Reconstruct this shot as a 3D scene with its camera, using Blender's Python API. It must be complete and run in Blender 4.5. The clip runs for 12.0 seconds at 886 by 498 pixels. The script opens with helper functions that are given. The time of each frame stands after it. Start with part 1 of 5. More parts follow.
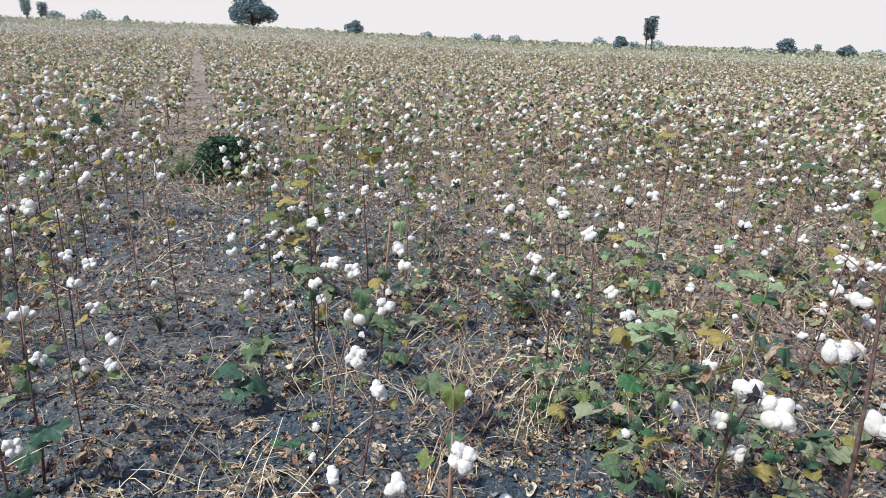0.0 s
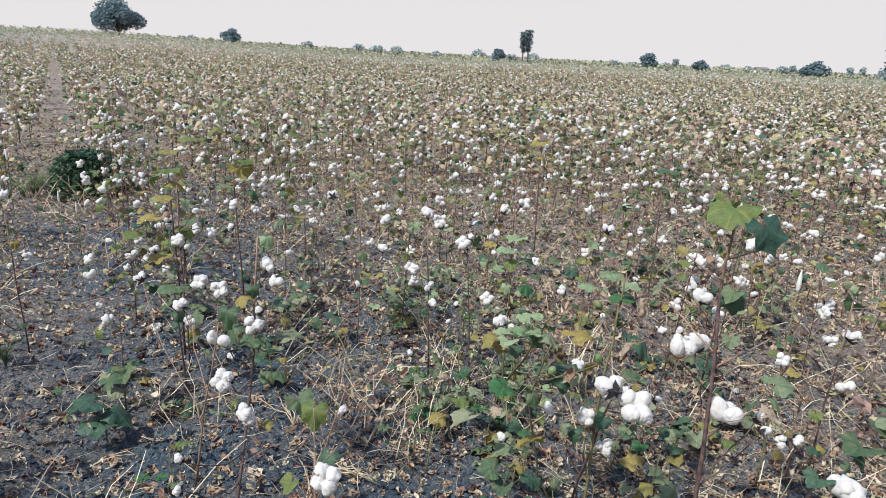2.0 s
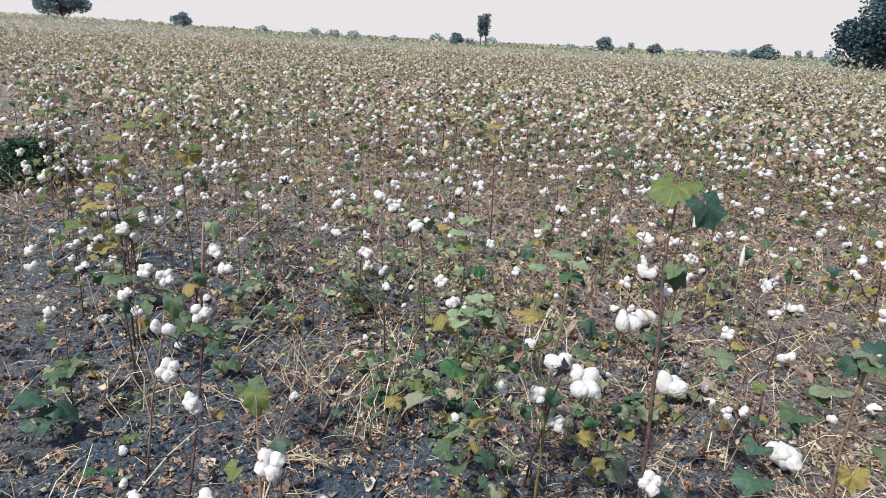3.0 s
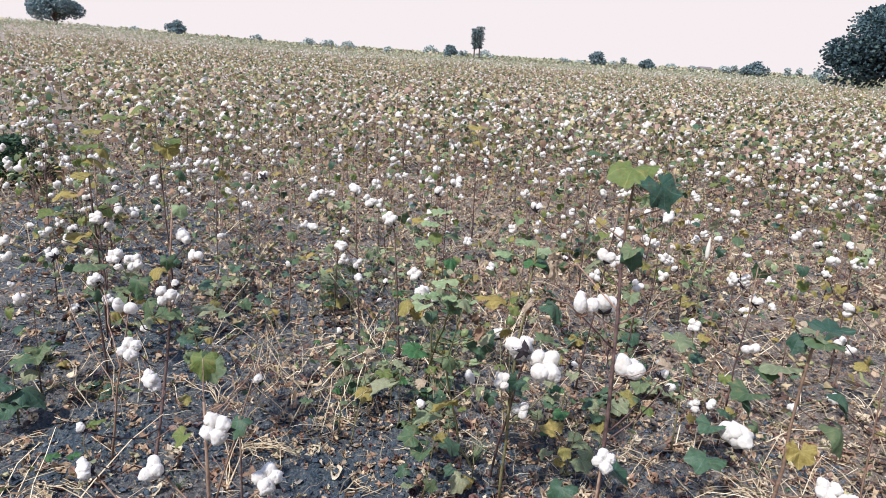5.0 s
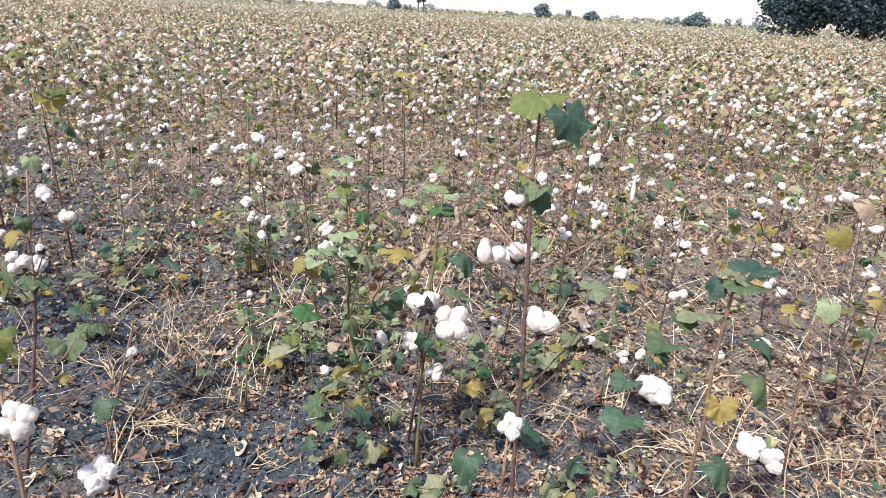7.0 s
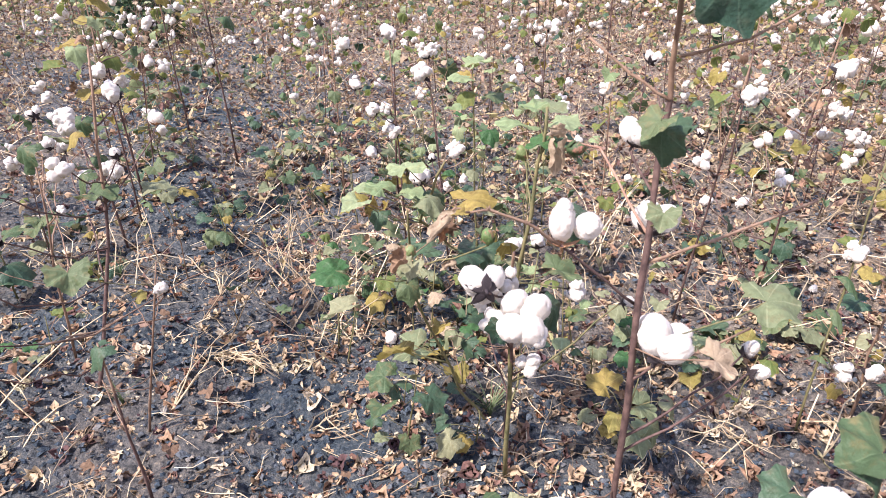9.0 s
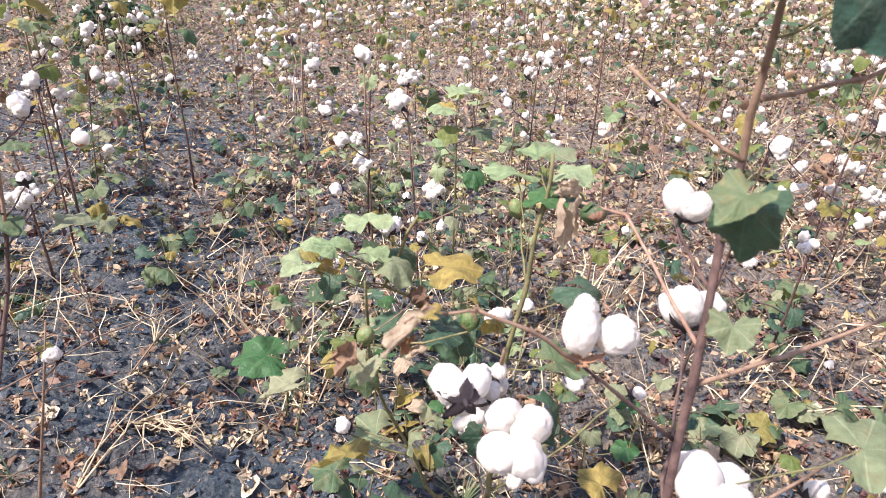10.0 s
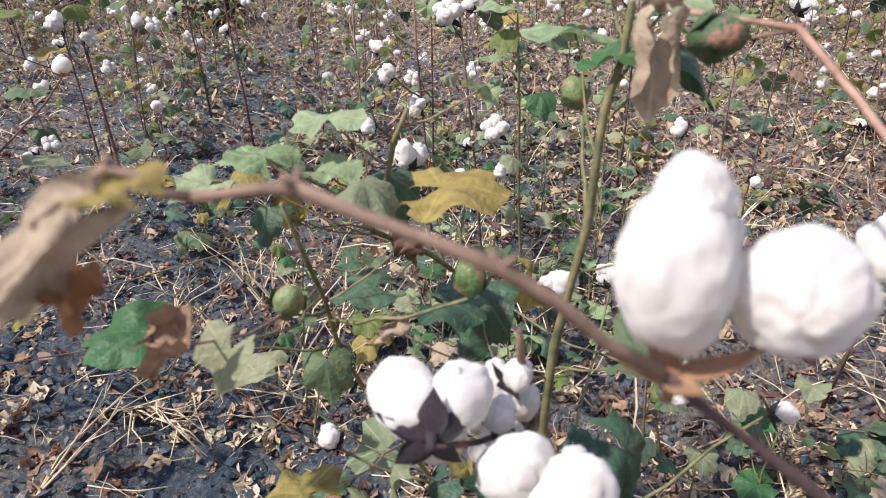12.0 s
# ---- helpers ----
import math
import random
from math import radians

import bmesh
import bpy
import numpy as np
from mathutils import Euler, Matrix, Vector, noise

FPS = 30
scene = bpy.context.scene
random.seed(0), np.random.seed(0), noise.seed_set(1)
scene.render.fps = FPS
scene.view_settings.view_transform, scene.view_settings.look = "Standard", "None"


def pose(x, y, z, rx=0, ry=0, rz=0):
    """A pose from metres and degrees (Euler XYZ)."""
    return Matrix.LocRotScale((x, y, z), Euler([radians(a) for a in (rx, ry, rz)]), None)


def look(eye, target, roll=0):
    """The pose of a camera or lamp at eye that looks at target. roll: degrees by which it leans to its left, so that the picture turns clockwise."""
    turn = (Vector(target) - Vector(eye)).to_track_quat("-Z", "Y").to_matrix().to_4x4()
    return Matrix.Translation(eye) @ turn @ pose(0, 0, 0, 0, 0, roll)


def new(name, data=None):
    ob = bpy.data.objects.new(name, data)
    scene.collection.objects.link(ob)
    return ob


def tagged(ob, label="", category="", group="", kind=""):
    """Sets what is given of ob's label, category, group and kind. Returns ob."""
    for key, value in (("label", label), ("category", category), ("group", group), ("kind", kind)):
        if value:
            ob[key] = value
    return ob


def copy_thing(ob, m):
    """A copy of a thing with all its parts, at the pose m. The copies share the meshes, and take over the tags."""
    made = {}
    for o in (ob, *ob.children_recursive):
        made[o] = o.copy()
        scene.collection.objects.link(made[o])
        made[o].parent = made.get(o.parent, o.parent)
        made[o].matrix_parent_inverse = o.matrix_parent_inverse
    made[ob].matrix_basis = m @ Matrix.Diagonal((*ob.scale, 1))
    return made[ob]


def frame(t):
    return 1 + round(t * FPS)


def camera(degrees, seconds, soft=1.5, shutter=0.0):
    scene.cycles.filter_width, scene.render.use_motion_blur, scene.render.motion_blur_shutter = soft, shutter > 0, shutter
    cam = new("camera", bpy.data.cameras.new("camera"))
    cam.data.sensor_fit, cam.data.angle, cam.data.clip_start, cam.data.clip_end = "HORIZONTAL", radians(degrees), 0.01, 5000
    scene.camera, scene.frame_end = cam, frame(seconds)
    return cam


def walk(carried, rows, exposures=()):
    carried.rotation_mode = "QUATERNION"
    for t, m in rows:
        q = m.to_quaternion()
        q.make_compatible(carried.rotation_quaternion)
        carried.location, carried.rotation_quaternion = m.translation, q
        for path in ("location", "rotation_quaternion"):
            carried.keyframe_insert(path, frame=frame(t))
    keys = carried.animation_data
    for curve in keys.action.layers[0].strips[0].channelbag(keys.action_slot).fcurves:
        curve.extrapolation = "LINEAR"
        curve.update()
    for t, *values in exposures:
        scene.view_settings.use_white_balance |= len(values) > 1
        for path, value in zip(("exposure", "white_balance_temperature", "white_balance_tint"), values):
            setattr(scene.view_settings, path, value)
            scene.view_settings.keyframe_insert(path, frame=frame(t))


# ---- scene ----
cam = camera(68.1, 12.0, soft=0.9)
cam.data.dof.use_dof, cam.data.dof.focus_distance, cam.data.dof.aperture_fstop = True, 3.4, 11.0
PATH = [
    (0, (0.109, -0.012, 1.659), (0.073, 1.891, 1.046), 2.0),
    (0.5, (0.125, -0.007, 1.661), (0.16, 1.897, 1.051), 2.3),
    (0.7, (0.122, -0.007, 1.660), (0.194, 1.903, 1.071), 2.4),
    (1, (0.135, -0.01, 1.662), (0.257, 1.903, 1.092), 2.7),
    (1.5, (0.159, 0.001, 1.661), (0.369, 1.904, 1.082), 2.8),
    (2, (0.176, 0.002, 1.661), (0.473, 1.896, 1.09), 2.8),
    (2.5, (0.199, 0.003, 1.654), (0.563, 1.879, 1.062), 2.5),
    (3, (0.217, 0.0, 1.65), (0.628, 1.861, 1.042), 2.7),
    (4.8, (0.283, -0.057, 1.579), (0.695, 1.817, 1.017), 3.5),
    (5, (0.297, -0.058, 1.577), (0.733, 1.808, 1.003), 3.6),
    (5.5, (0.306, -0.048, 1.574), (0.752, 1.815, 0.997), 3.3),
    (6, (0.337, -0.037, 1.557), (0.755, 1.829, 0.972), 3.2),
    (6.2, (0.366, -0.022, 1.541), (0.841, 1.820, 0.925), 3.1),
    (6.5, (0.398, 0.017, 1.524), (0.954, 1.827, 0.88), 3.2),
    (6.7, (0.431, 0.043, 1.511), (1.007, 1.84, 0.846), 3.0),
    (8.3, (0.824, 0.451, 1.414), (1.109, 2.261, 0.613), 1.1),
    (8.4, (0.842, 0.476, 1.409), (1.048, 2.288, 0.586), 1.0),
    (8.5, (0.888, 0.505, 1.409), (1.082, 2.306, 0.561), 1.0),
    (8.6, (0.917, 0.531, 1.418), (1.083, 2.315, 0.529), 1.4),
    (8.7, (0.926, 0.556, 1.417), (0.993, 2.337, 0.510), -0.5),
    (8.8, (0.927, 0.567, 1.413), (0.914, 2.356, 0.519), -1.3),
    (9, (0.943, 0.639, 1.361), (0.825, 2.39, 0.404), -0.3),
    (9.2, (0.925, 0.711, 1.334), (0.813, 2.475, 0.399), 3.1),
    (9.3, (0.930, 0.766, 1.311), (0.833, 2.521, 0.357), 2.6),
    (9.4, (0.914, 0.818, 1.303), (0.790, 2.577, 0.360), 1.6),
    (9.5, (0.917, 0.842, 1.314), (0.815, 2.622, 0.408), 1.7),
    (9.7, (0.907, 0.887, 1.313), (0.821, 2.679, 0.430), 1.6),
    (10, (0.931, 0.942, 1.291), (0.883, 2.737, 0.411), 3.2),
    (10.1, (0.942, 0.951, 1.270), (0.918, 2.746, 0.388), 3.4),
    (10.2, (0.951, 1.002, 1.245), (0.923, 2.770, 0.310), 4.0),
    (10.3, (0.963, 1.009, 1.230), (0.873, 2.754, 0.257), 3.9),
    (10.5, (0.986, 1.11, 1.167), (0.887, 2.846, 0.178), 3.2),
    (10.6, (1.005, 1.148, 1.160), (0.857, 2.882, 0.173), 2.6),
    (10.7, (0.995, 1.180, 1.127), (0.801, 2.919, 0.158), 2.5),
    (10.8, (1.004, 1.219, 1.101), (0.770, 2.967, 0.158), 2.0),
    (10.9, (1.004, 1.239, 1.085), (0.750, 3.010, 0.190), 1.2),
    (11, (1.005, 1.262, 1.062), (0.721, 3.034, 0.179), 0.3),
    (11.1, (0.994, 1.292, 1.042), (0.679, 3.049, 0.140), -0.1),
    (11.2, (1.007, 1.291, 1.032), (0.681, 3.038, 0.115), -0.3),
    (11.5, (1.013, 1.309, 1.022), (0.654, 3.036, 0.078), -0.5),
    (11.8, (1.025, 1.309, 1.035), (0.649, 3.028, 0.085), -1.0),
    (12, (1.023, 1.315, 1.039), (0.664, 3.05, 0.11), -1.0),
]
walk(cam, [(t, look(eye, target, roll)) for t, eye, target, roll in PATH], exposures=[(0.0, 1.0, 5650, 8), (2.5, 0.88, 5680, 9), (5.0, 1.04, 5790, 13), (6.2, 0.96, 5770, 11), (6.7, 1.17, 5930, 14), (8.5, 1.57, 6230, 22), (9.0, 1.66, 6270, 23), (10.0, 1.65, 6240, 21), (10.5, 1.55, 6190, 20), (12.0, 1.20, 6070, 17)])

# ---- sky and sun: hazy bright morning, sun high on the left ----
SUN_AZ, SUN_EL = -122.0, 52.0
world = bpy.data.worlds.new("sky")
scene.world = world
world.use_nodes = True
wn = world.node_tree.nodes
sky = wn.new("ShaderNodeTexSky")
sky.sky_type = "NISHITA"
sky.sun_disc = False
sky.sun_elevation, sky.sun_rotation = radians(SUN_EL), radians(SUN_AZ)
sky.air_density, sky.dust_density, sky.ozone_density = 0.8, 0.5, 3.0
wn["Background"].inputs["Strength"].default_value = 0.21
veil = wn.new("ShaderNodeVectorMath")
veil.operation = "MINIMUM"
veil.inputs[1].default_value = (3.3, 4.2, 5.4)
up = wn.new("ShaderNodeTexCoord")
rise = wn.new("ShaderNodeSeparateXYZ")
haze = wn.new("ShaderNodeMix")
haze.data_type = "RGBA"
haze.inputs[7].default_value = (2.25, 1.97, 1.76, 1.0)
thick = wn.new("ShaderNodeMapRange")
thick.inputs["From Min"].default_value, thick.inputs["From Max"].default_value = 0.22, 0.7
thick.inputs["To Min"].default_value, thick.inputs["To Max"].default_value = 1.0, 0.22
world.node_tree.links.new(up.outputs["Generated"], rise.inputs[0])
world.node_tree.links.new(rise.outputs["Z"], thick.inputs["Value"])
world.node_tree.links.new(thick.outputs["Result"], haze.inputs[0])
world.node_tree.links.new(sky.outputs[0], veil.inputs[0])
world.node_tree.links.new(veil.outputs[0], haze.inputs[6])
world.node_tree.links.new(haze.outputs[2], wn["Background"].inputs["Color"])
sun = new("sun", bpy.data.lights.new("sun", "SUN"))
sun.data.energy, sun.data.angle, sun.data.color = 3.5, radians(2.0), (1.0, 0.93, 0.83)
sa, se = radians(SUN_AZ), radians(SUN_EL)
sun.matrix_world = look((50 * math.sin(sa) * math.cos(se), 50 * math.cos(sa) * math.cos(se), 50 * math.sin(se)), (0, 0, 0))

R = random.Random(11)


# ---- materials ----
def material(name, build, rough=0.8):
    m = bpy.data.materials.new(name)
    m.use_nodes = True
    t = m.node_tree
    p = t.nodes["Principled BSDF"]
    p.inputs["Roughness"].default_value = rough
    p.inputs["Specular IOR Level"].default_value = 0.25
    build(t, p)
    return m


def node(t, kind, **values):
    n = t.nodes.new(kind)
    for k, v in values.items():
        if k in n.inputs:
            n.inputs[k].default_value = v
    return n


def ramp(t, stops, fac):
    n = t.nodes.new("ShaderNodeValToRGB")
    e = n.color_ramp.elements
    while len(e) < len(stops):
        e.new(0.5)
    for el, (pos, col) in zip(e, stops):
        el.position, el.color = pos, (*col, 1)
    t.links.new(fac, n.inputs["Fac"])
    return n.outputs["Color"]


def noise_tex(t, scale, detail=4.0, rough=0.55, coords="Object"):
    c = t.nodes.new("ShaderNodeTexCoord")
    n = node(t, "ShaderNodeTexNoise", Scale=scale, Detail=detail, Roughness=rough)
    t.links.new(c.outputs[coords], n.inputs["Vector"])
    return n.outputs["Fac"]


def mix(t, fac, a, b, blend="MIX"):
    n = t.nodes.new("ShaderNodeMix")
    n.data_type, n.blend_type = "RGBA", blend
    for sock, v in ((n.inputs[0], fac), (n.inputs[6], a), (n.inputs[7], b)):
        if hasattr(v, "links"):
            t.links.new(v, sock)
        else:
            sock.default_value = v if isinstance(v, float) else (*v, 1)
    return n.outputs[2]


def bump(t, p, height, strength, distance):
    n = node(t, "ShaderNodeBump", Strength=strength, Distance=distance)
    t.links.new(height, n.inputs["Height"])
    t.links.new(n.outputs["Normal"], p.inputs["Normal"])


def thin(t, p, color, amount):
    """Lets light through a thin leaf."""
    tr = t.nodes.new("ShaderNodeBsdfTranslucent")
    mx = t.nodes.new("ShaderNodeMixShader")
    mx.inputs[0].default_value = amount
    t.links.new(color, tr.inputs["Color"])
    t.links.new(p.outputs[0], mx.inputs[1])
    t.links.new(tr.outputs[0], mx.inputs[2])
    t.links.new(mx.outputs[0], t.nodes["Material Output"].inputs["Surface"])


def soil_build(t, p):
    big = ramp(t, [(0.42, (0, 0, 0)), (0.62, (1, 1, 1))], noise_tex(t, 0.9, 3))
    fine = noise_tex(t, 60, 8, 0.75)
    dark = ramp(t, [(0.36, (0.028, 0.043, 0.056)), (0.5, (0.072, 0.097, 0.115)), (0.6, (0.15, 0.16, 0.155)), (0.68, (0.29, 0.24, 0.18))], fine)
    sand = ramp(t, [(0.38, (0.095, 0.073, 0.052)), (0.52, (0.30, 0.228, 0.162)), (0.66, (0.50, 0.395, 0.285))], fine)
    at = t.nodes.new("ShaderNodeTexCoord")
    dot = t.nodes.new("ShaderNodeVectorMath")
    dot.operation = "DOT_PRODUCT"
    dot.inputs[1].default_value = (0.9306, 0.366, 0.0)
    t.links.new(at.outputs["Object"], dot.inputs[0])
    off = node(t, "ShaderNodeMath")
    off.operation = "ADD"
    off.inputs[1].default_value = 0.15
    t.links.new(dot.outputs["Value"], off.inputs[0])
    wide = node(t, "ShaderNodeMath")
    wide.operation = "ABSOLUTE"
    t.links.new(off.outputs[0], wide.inputs[0])
    lane = ramp(t, [(0.2, (0.95, 0.95, 0.95)), (0.55, (0, 0, 0))], wide.outputs[0])
    lane = mix(t, 1.0, lane, ramp(t, [(0.35, (0.35, 0.35, 0.35)), (0.6, (1, 1, 1))], noise_tex(t, 1.6, 4)), "MULTIPLY")
    apart = t.nodes.new("ShaderNodeSeparateXYZ")
    t.links.new(at.outputs["Object"], apart.inputs[0])
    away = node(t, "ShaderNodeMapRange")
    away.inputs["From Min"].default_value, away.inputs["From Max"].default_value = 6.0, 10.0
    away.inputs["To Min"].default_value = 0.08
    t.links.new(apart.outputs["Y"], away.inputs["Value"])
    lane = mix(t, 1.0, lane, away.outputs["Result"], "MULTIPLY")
    col = mix(t, mix(t, 0.45, (0, 0, 0), big), dark, sand)
    col = mix(t, lane, col, sand)
    side = node(t, "ShaderNodeMapRange")
    side.inputs["From Min"].default_value, side.inputs["From Max"].default_value = 1.5, 3.4
    side.inputs["To Max"].default_value = 0.85
    t.links.new(dot.outputs["Value"], side.inputs["Value"])
    patch = mix(t, 1.0, side.outputs["Result"], ramp(t, [(0.3, (0.15, 0.15, 0.15)), (0.6, (1, 1, 1))], noise_tex(t, 2.3, 4)), "MULTIPLY")
    col = mix(t, patch, col, sand)
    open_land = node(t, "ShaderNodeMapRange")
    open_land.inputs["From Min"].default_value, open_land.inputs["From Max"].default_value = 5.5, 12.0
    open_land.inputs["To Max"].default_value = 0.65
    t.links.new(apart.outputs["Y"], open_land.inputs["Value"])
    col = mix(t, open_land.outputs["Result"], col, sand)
    t.links.new(col, p.inputs["Base Color"])
    bump(t, p, noise_tex(t, 60, 8, 0.75), 1.0, 0.035)


def island_build(stops, spot=0.4, through_light=0.0, scale=60, rough_skin=0.0):
    def build(t, p):
        g = t.nodes.new("ShaderNodeNewGeometry")
        c = ramp(t, stops, g.outputs["Random Per Island"])
        f = ramp(t, [(0.35, (0.45, 0.42, 0.4)), (0.6, (1, 1, 1))], noise_tex(t, scale, 5))
        c = mix(t, spot, c, f, "MULTIPLY")
        t.links.new(c, p.inputs["Base Color"])
        if rough_skin:
            bump(t, p, noise_tex(t, scale * 2, 6, 0.7), rough_skin, 0.01)
        if through_light:
            thin(t, p, c, through_light)
    return build


def leaf_build(a, b, blotch, amount, light=0.3):
    def build(t, p):
        o = t.nodes.new("ShaderNodeObjectInfo")
        tint = mix(t, o.outputs["Random"], a, b)
        n1 = ramp(t, [(0.5, (0, 0, 0)), (0.68, (1, 1, 1))], noise_tex(t, 2.6, 6, 0.65))
        c = mix(t, mix(t, amount, (0, 0, 0), n1), tint, blotch)
        f = ramp(t, [(0.3, (0.62, 0.62, 0.60)), (0.65, (1.0, 1.0, 1.0))], noise_tex(t, 4, 6, 0.65))
        c = mix(t, 0.85, c, f, "MULTIPLY")
        co = t.nodes.new("ShaderNodeTexCoord")
        xyz = t.nodes.new("ShaderNodeSeparateXYZ")
        t.links.new(co.outputs["Object"], xyz.inputs[0])
        ang = t.nodes.new("ShaderNodeMath")
        ang.operation = "ARCTAN2"
        t.links.new(xyz.outputs["X"], ang.inputs[0])
        t.links.new(xyz.outputs["Y"], ang.inputs[1])
        six = t.nodes.new("ShaderNodeMath")
        six.operation = "MULTIPLY"
        six.inputs[1].default_value = 6.83
        t.links.new(ang.outputs[0], six.inputs[0])
        cosine = t.nodes.new("ShaderNodeMath")
        cosine.operation = "COSINE"
        t.links.new(six.outputs[0], cosine.inputs[0])
        vein = ramp(t, [(0.965, (0, 0, 0)), (1.0, (0.22, 0.22, 0.22))], cosine.outputs[0])
        c = mix(t, vein, c, tuple(min(1.0, v * 1.7 + 0.05) for v in b))
        t.links.new(c, p.inputs["Base Color"])
        bump(t, p, noise_tex(t, 5, 4), 0.22, 0.05)
        thin(t, p, c, light)
    return build


def cotton_build(t, p):
    c = ramp(t, [(0.3, (0.63, 0.575, 0.49)), (0.55, (0.735, 0.70, 0.635))], noise_tex(t, 5, 5))
    t.links.new(c, p.inputs["Base Color"])
    p.inputs["Sheen Weight"].default_value = 0.5
    p.inputs["Sheen Roughness"].default_value = 0.7
    p.inputs["Specular IOR Level"].default_value = 0.02
    bump(t, p, noise_tex(t, 34, 9, 0.85), 0.25, 0.02)
    thin(t, p, c, 0.42)


def bark_build(a, b, scale=30):
    def build(t, p):
        c = t.nodes.new("ShaderNodeTexCoord")
        mp = node(t, "ShaderNodeMapping", Scale=(1.0, 1.0, 0.7))
        n = node(t, "ShaderNodeTexNoise", Scale=scale, Detail=6.0, Roughness=0.65)
        t.links.new(c.outputs["Object"], mp.inputs["Vector"])
        t.links.new(mp.outputs["Vector"], n.inputs["Vector"])
        col = ramp(t, [(0.32, a), (0.68, b)], n.outputs["Fac"])
        t.links.new(col, p.inputs["Base Color"])
        bump(t, p, n.outputs["Fac"], 0.6, 0.004)
    return build


SOIL = material("dry_soil", soil_build, 0.95)
CLOD = material("soil_clod", island_build([(0, (0.034, 0.05, 0.066)), (0.5, (0.078, 0.105, 0.13)), (0.82, (0.175, 0.187, 0.195)), (1, (0.34, 0.285, 0.215))], 0.7, 0, 90, 1.0), 0.95)
LITTER = material("fallen_leaf", island_build([(0.0, (0.075, 0.04, 0.045)), (0.15, (0.18, 0.10, 0.08)), (0.32, (0.31, 0.19, 0.12)), (0.55, (0.42, 0.295, 0.185)), (0.78, (0.55, 0.43, 0.27)), (0.92, (0.64, 0.54, 0.39)), (1.0, (0.30, 0.29, 0.14))], 0.7, 0.15, 70, 0.5), 0.8)
STRAW = material("straw", island_build([(0, (0.18, 0.13, 0.09)), (0.5, (0.43, 0.34, 0.21)), (1, (0.64, 0.55, 0.38))], 0.4), 0.7)
LEAF = {
    "g": material("leaf_green", leaf_build((0.055, 0.105, 0.05), (0.13, 0.17, 0.08), (0.22, 0.18, 0.08), 0.65), 0.55),
    "e": material("leaf_emerald", leaf_build((0.035, 0.105, 0.035), (0.06, 0.14, 0.045), (0.10, 0.13, 0.05), 0.4, 0.3), 0.5),
    "d": material("leaf_dark", leaf_build((0.026, 0.062, 0.038), (0.055, 0.1, 0.055), (0.09, 0.07, 0.035), 0.4, 0.12), 0.5),
    "y": material("leaf_yellow", leaf_build((0.23, 0.21, 0.06), (0.35, 0.265, 0.075), (0.17, 0.11, 0.04), 0.75, 0.35), 0.65),
    "v": material("leaf_turning", leaf_build((0.13, 0.18, 0.05), (0.17, 0.205, 0.06), (0.27, 0.21, 0.06), 0.7, 0.4), 0.6),
    "l": material("leaf_light", leaf_build((0.20, 0.28, 0.13), (0.31, 0.37, 0.20), (0.30, 0.29, 0.12), 0.45, 0.35), 0.6),
    "r": material("leaf_rust", leaf_build((0.26, 0.12, 0.06), (0.33, 0.17, 0.075), (0.08, 0.045, 0.045), 0.7, 0.3), 0.75),
    "p": material("leaf_pale", leaf_build((0.16, 0.20, 0.105), (0.27, 0.275, 0.16), (0.20, 0.17, 0.085), 0.55), 0.65),
    "b": material("leaf_brown", leaf_build((0.12, 0.075, 0.05), (0.30, 0.19, 0.115), (0.06, 0.035, 0.03), 0.6, 0.15), 0.8),
    "o": material("leaf_tan", leaf_build((0.37, 0.285, 0.19), (0.45, 0.36, 0.25), (0.20, 0.12, 0.08), 0.7), 0.75),
}
COTTON = material("cotton_fibre", cotton_build, 1.0)
BURR = material("dry_burr", bark_build((0.014, 0.014, 0.02), (0.06, 0.045, 0.045), 60), 0.8)
BURR_TAN = material("tan_burr", bark_build((0.22, 0.10, 0.05), (0.50, 0.30, 0.17), 60), 0.8)
STEM = material("stem_bark", bark_build((0.04, 0.025, 0.024), (0.14, 0.088, 0.073), 60), 0.7)
STEM_TAN = material("stem_tan", bark_build((0.12, 0.075, 0.052), (0.27, 0.18, 0.12), 60), 0.7)
STEM_RED = material("stem_red", bark_build((0.18, 0.10, 0.07), (0.35, 0.22, 0.155), 60), 0.7)
STEM_GREEN = material("stem_green", bark_build((0.06, 0.07, 0.03), (0.20, 0.17, 0.08), 60), 0.7)
POD = material("green_pod", leaf_build((0.09, 0.15, 0.05), (0.16, 0.20, 0.08), (0.36, 0.12, 0.10), 0.8, 0.0), 0.45)
POD_RED = material("reddened_pod", leaf_build((0.035, 0.07, 0.03), (0.055, 0.09, 0.035), (0.40, 0.15, 0.12), 0.95, 0.0), 0.5)
SPIKE = material("weed_spike", leaf_build((0.72, 0.68, 0.58), (0.80, 0.75, 0.66), (0.6, 0.5, 0.4), 0.4, 0.2), 0.9)
FIELD_LEAF = material("field_leaf", island_build([(0, (0.05, 0.095, 0.055)), (0.14, (0.10, 0.155, 0.07)), (0.28, (0.22, 0.235, 0.10)), (0.46, (0.38, 0.33, 0.15)), (0.66, (0.46, 0.355, 0.225)), (0.84, (0.37, 0.25, 0.18)), (1, (0.18, 0.11, 0.10))], 0.4, 0.25, 20), 0.7)
# A bluish lift in the next two tree colours stands in for haze.
TREE_LEAF = material("tree_leaf", island_build([(0, (0.11, 0.165, 0.18)), (0.6, (0.15, 0.205, 0.21)), (1, (0.20, 0.255, 0.235))], 0.3, 0.3, 1), 0.7)
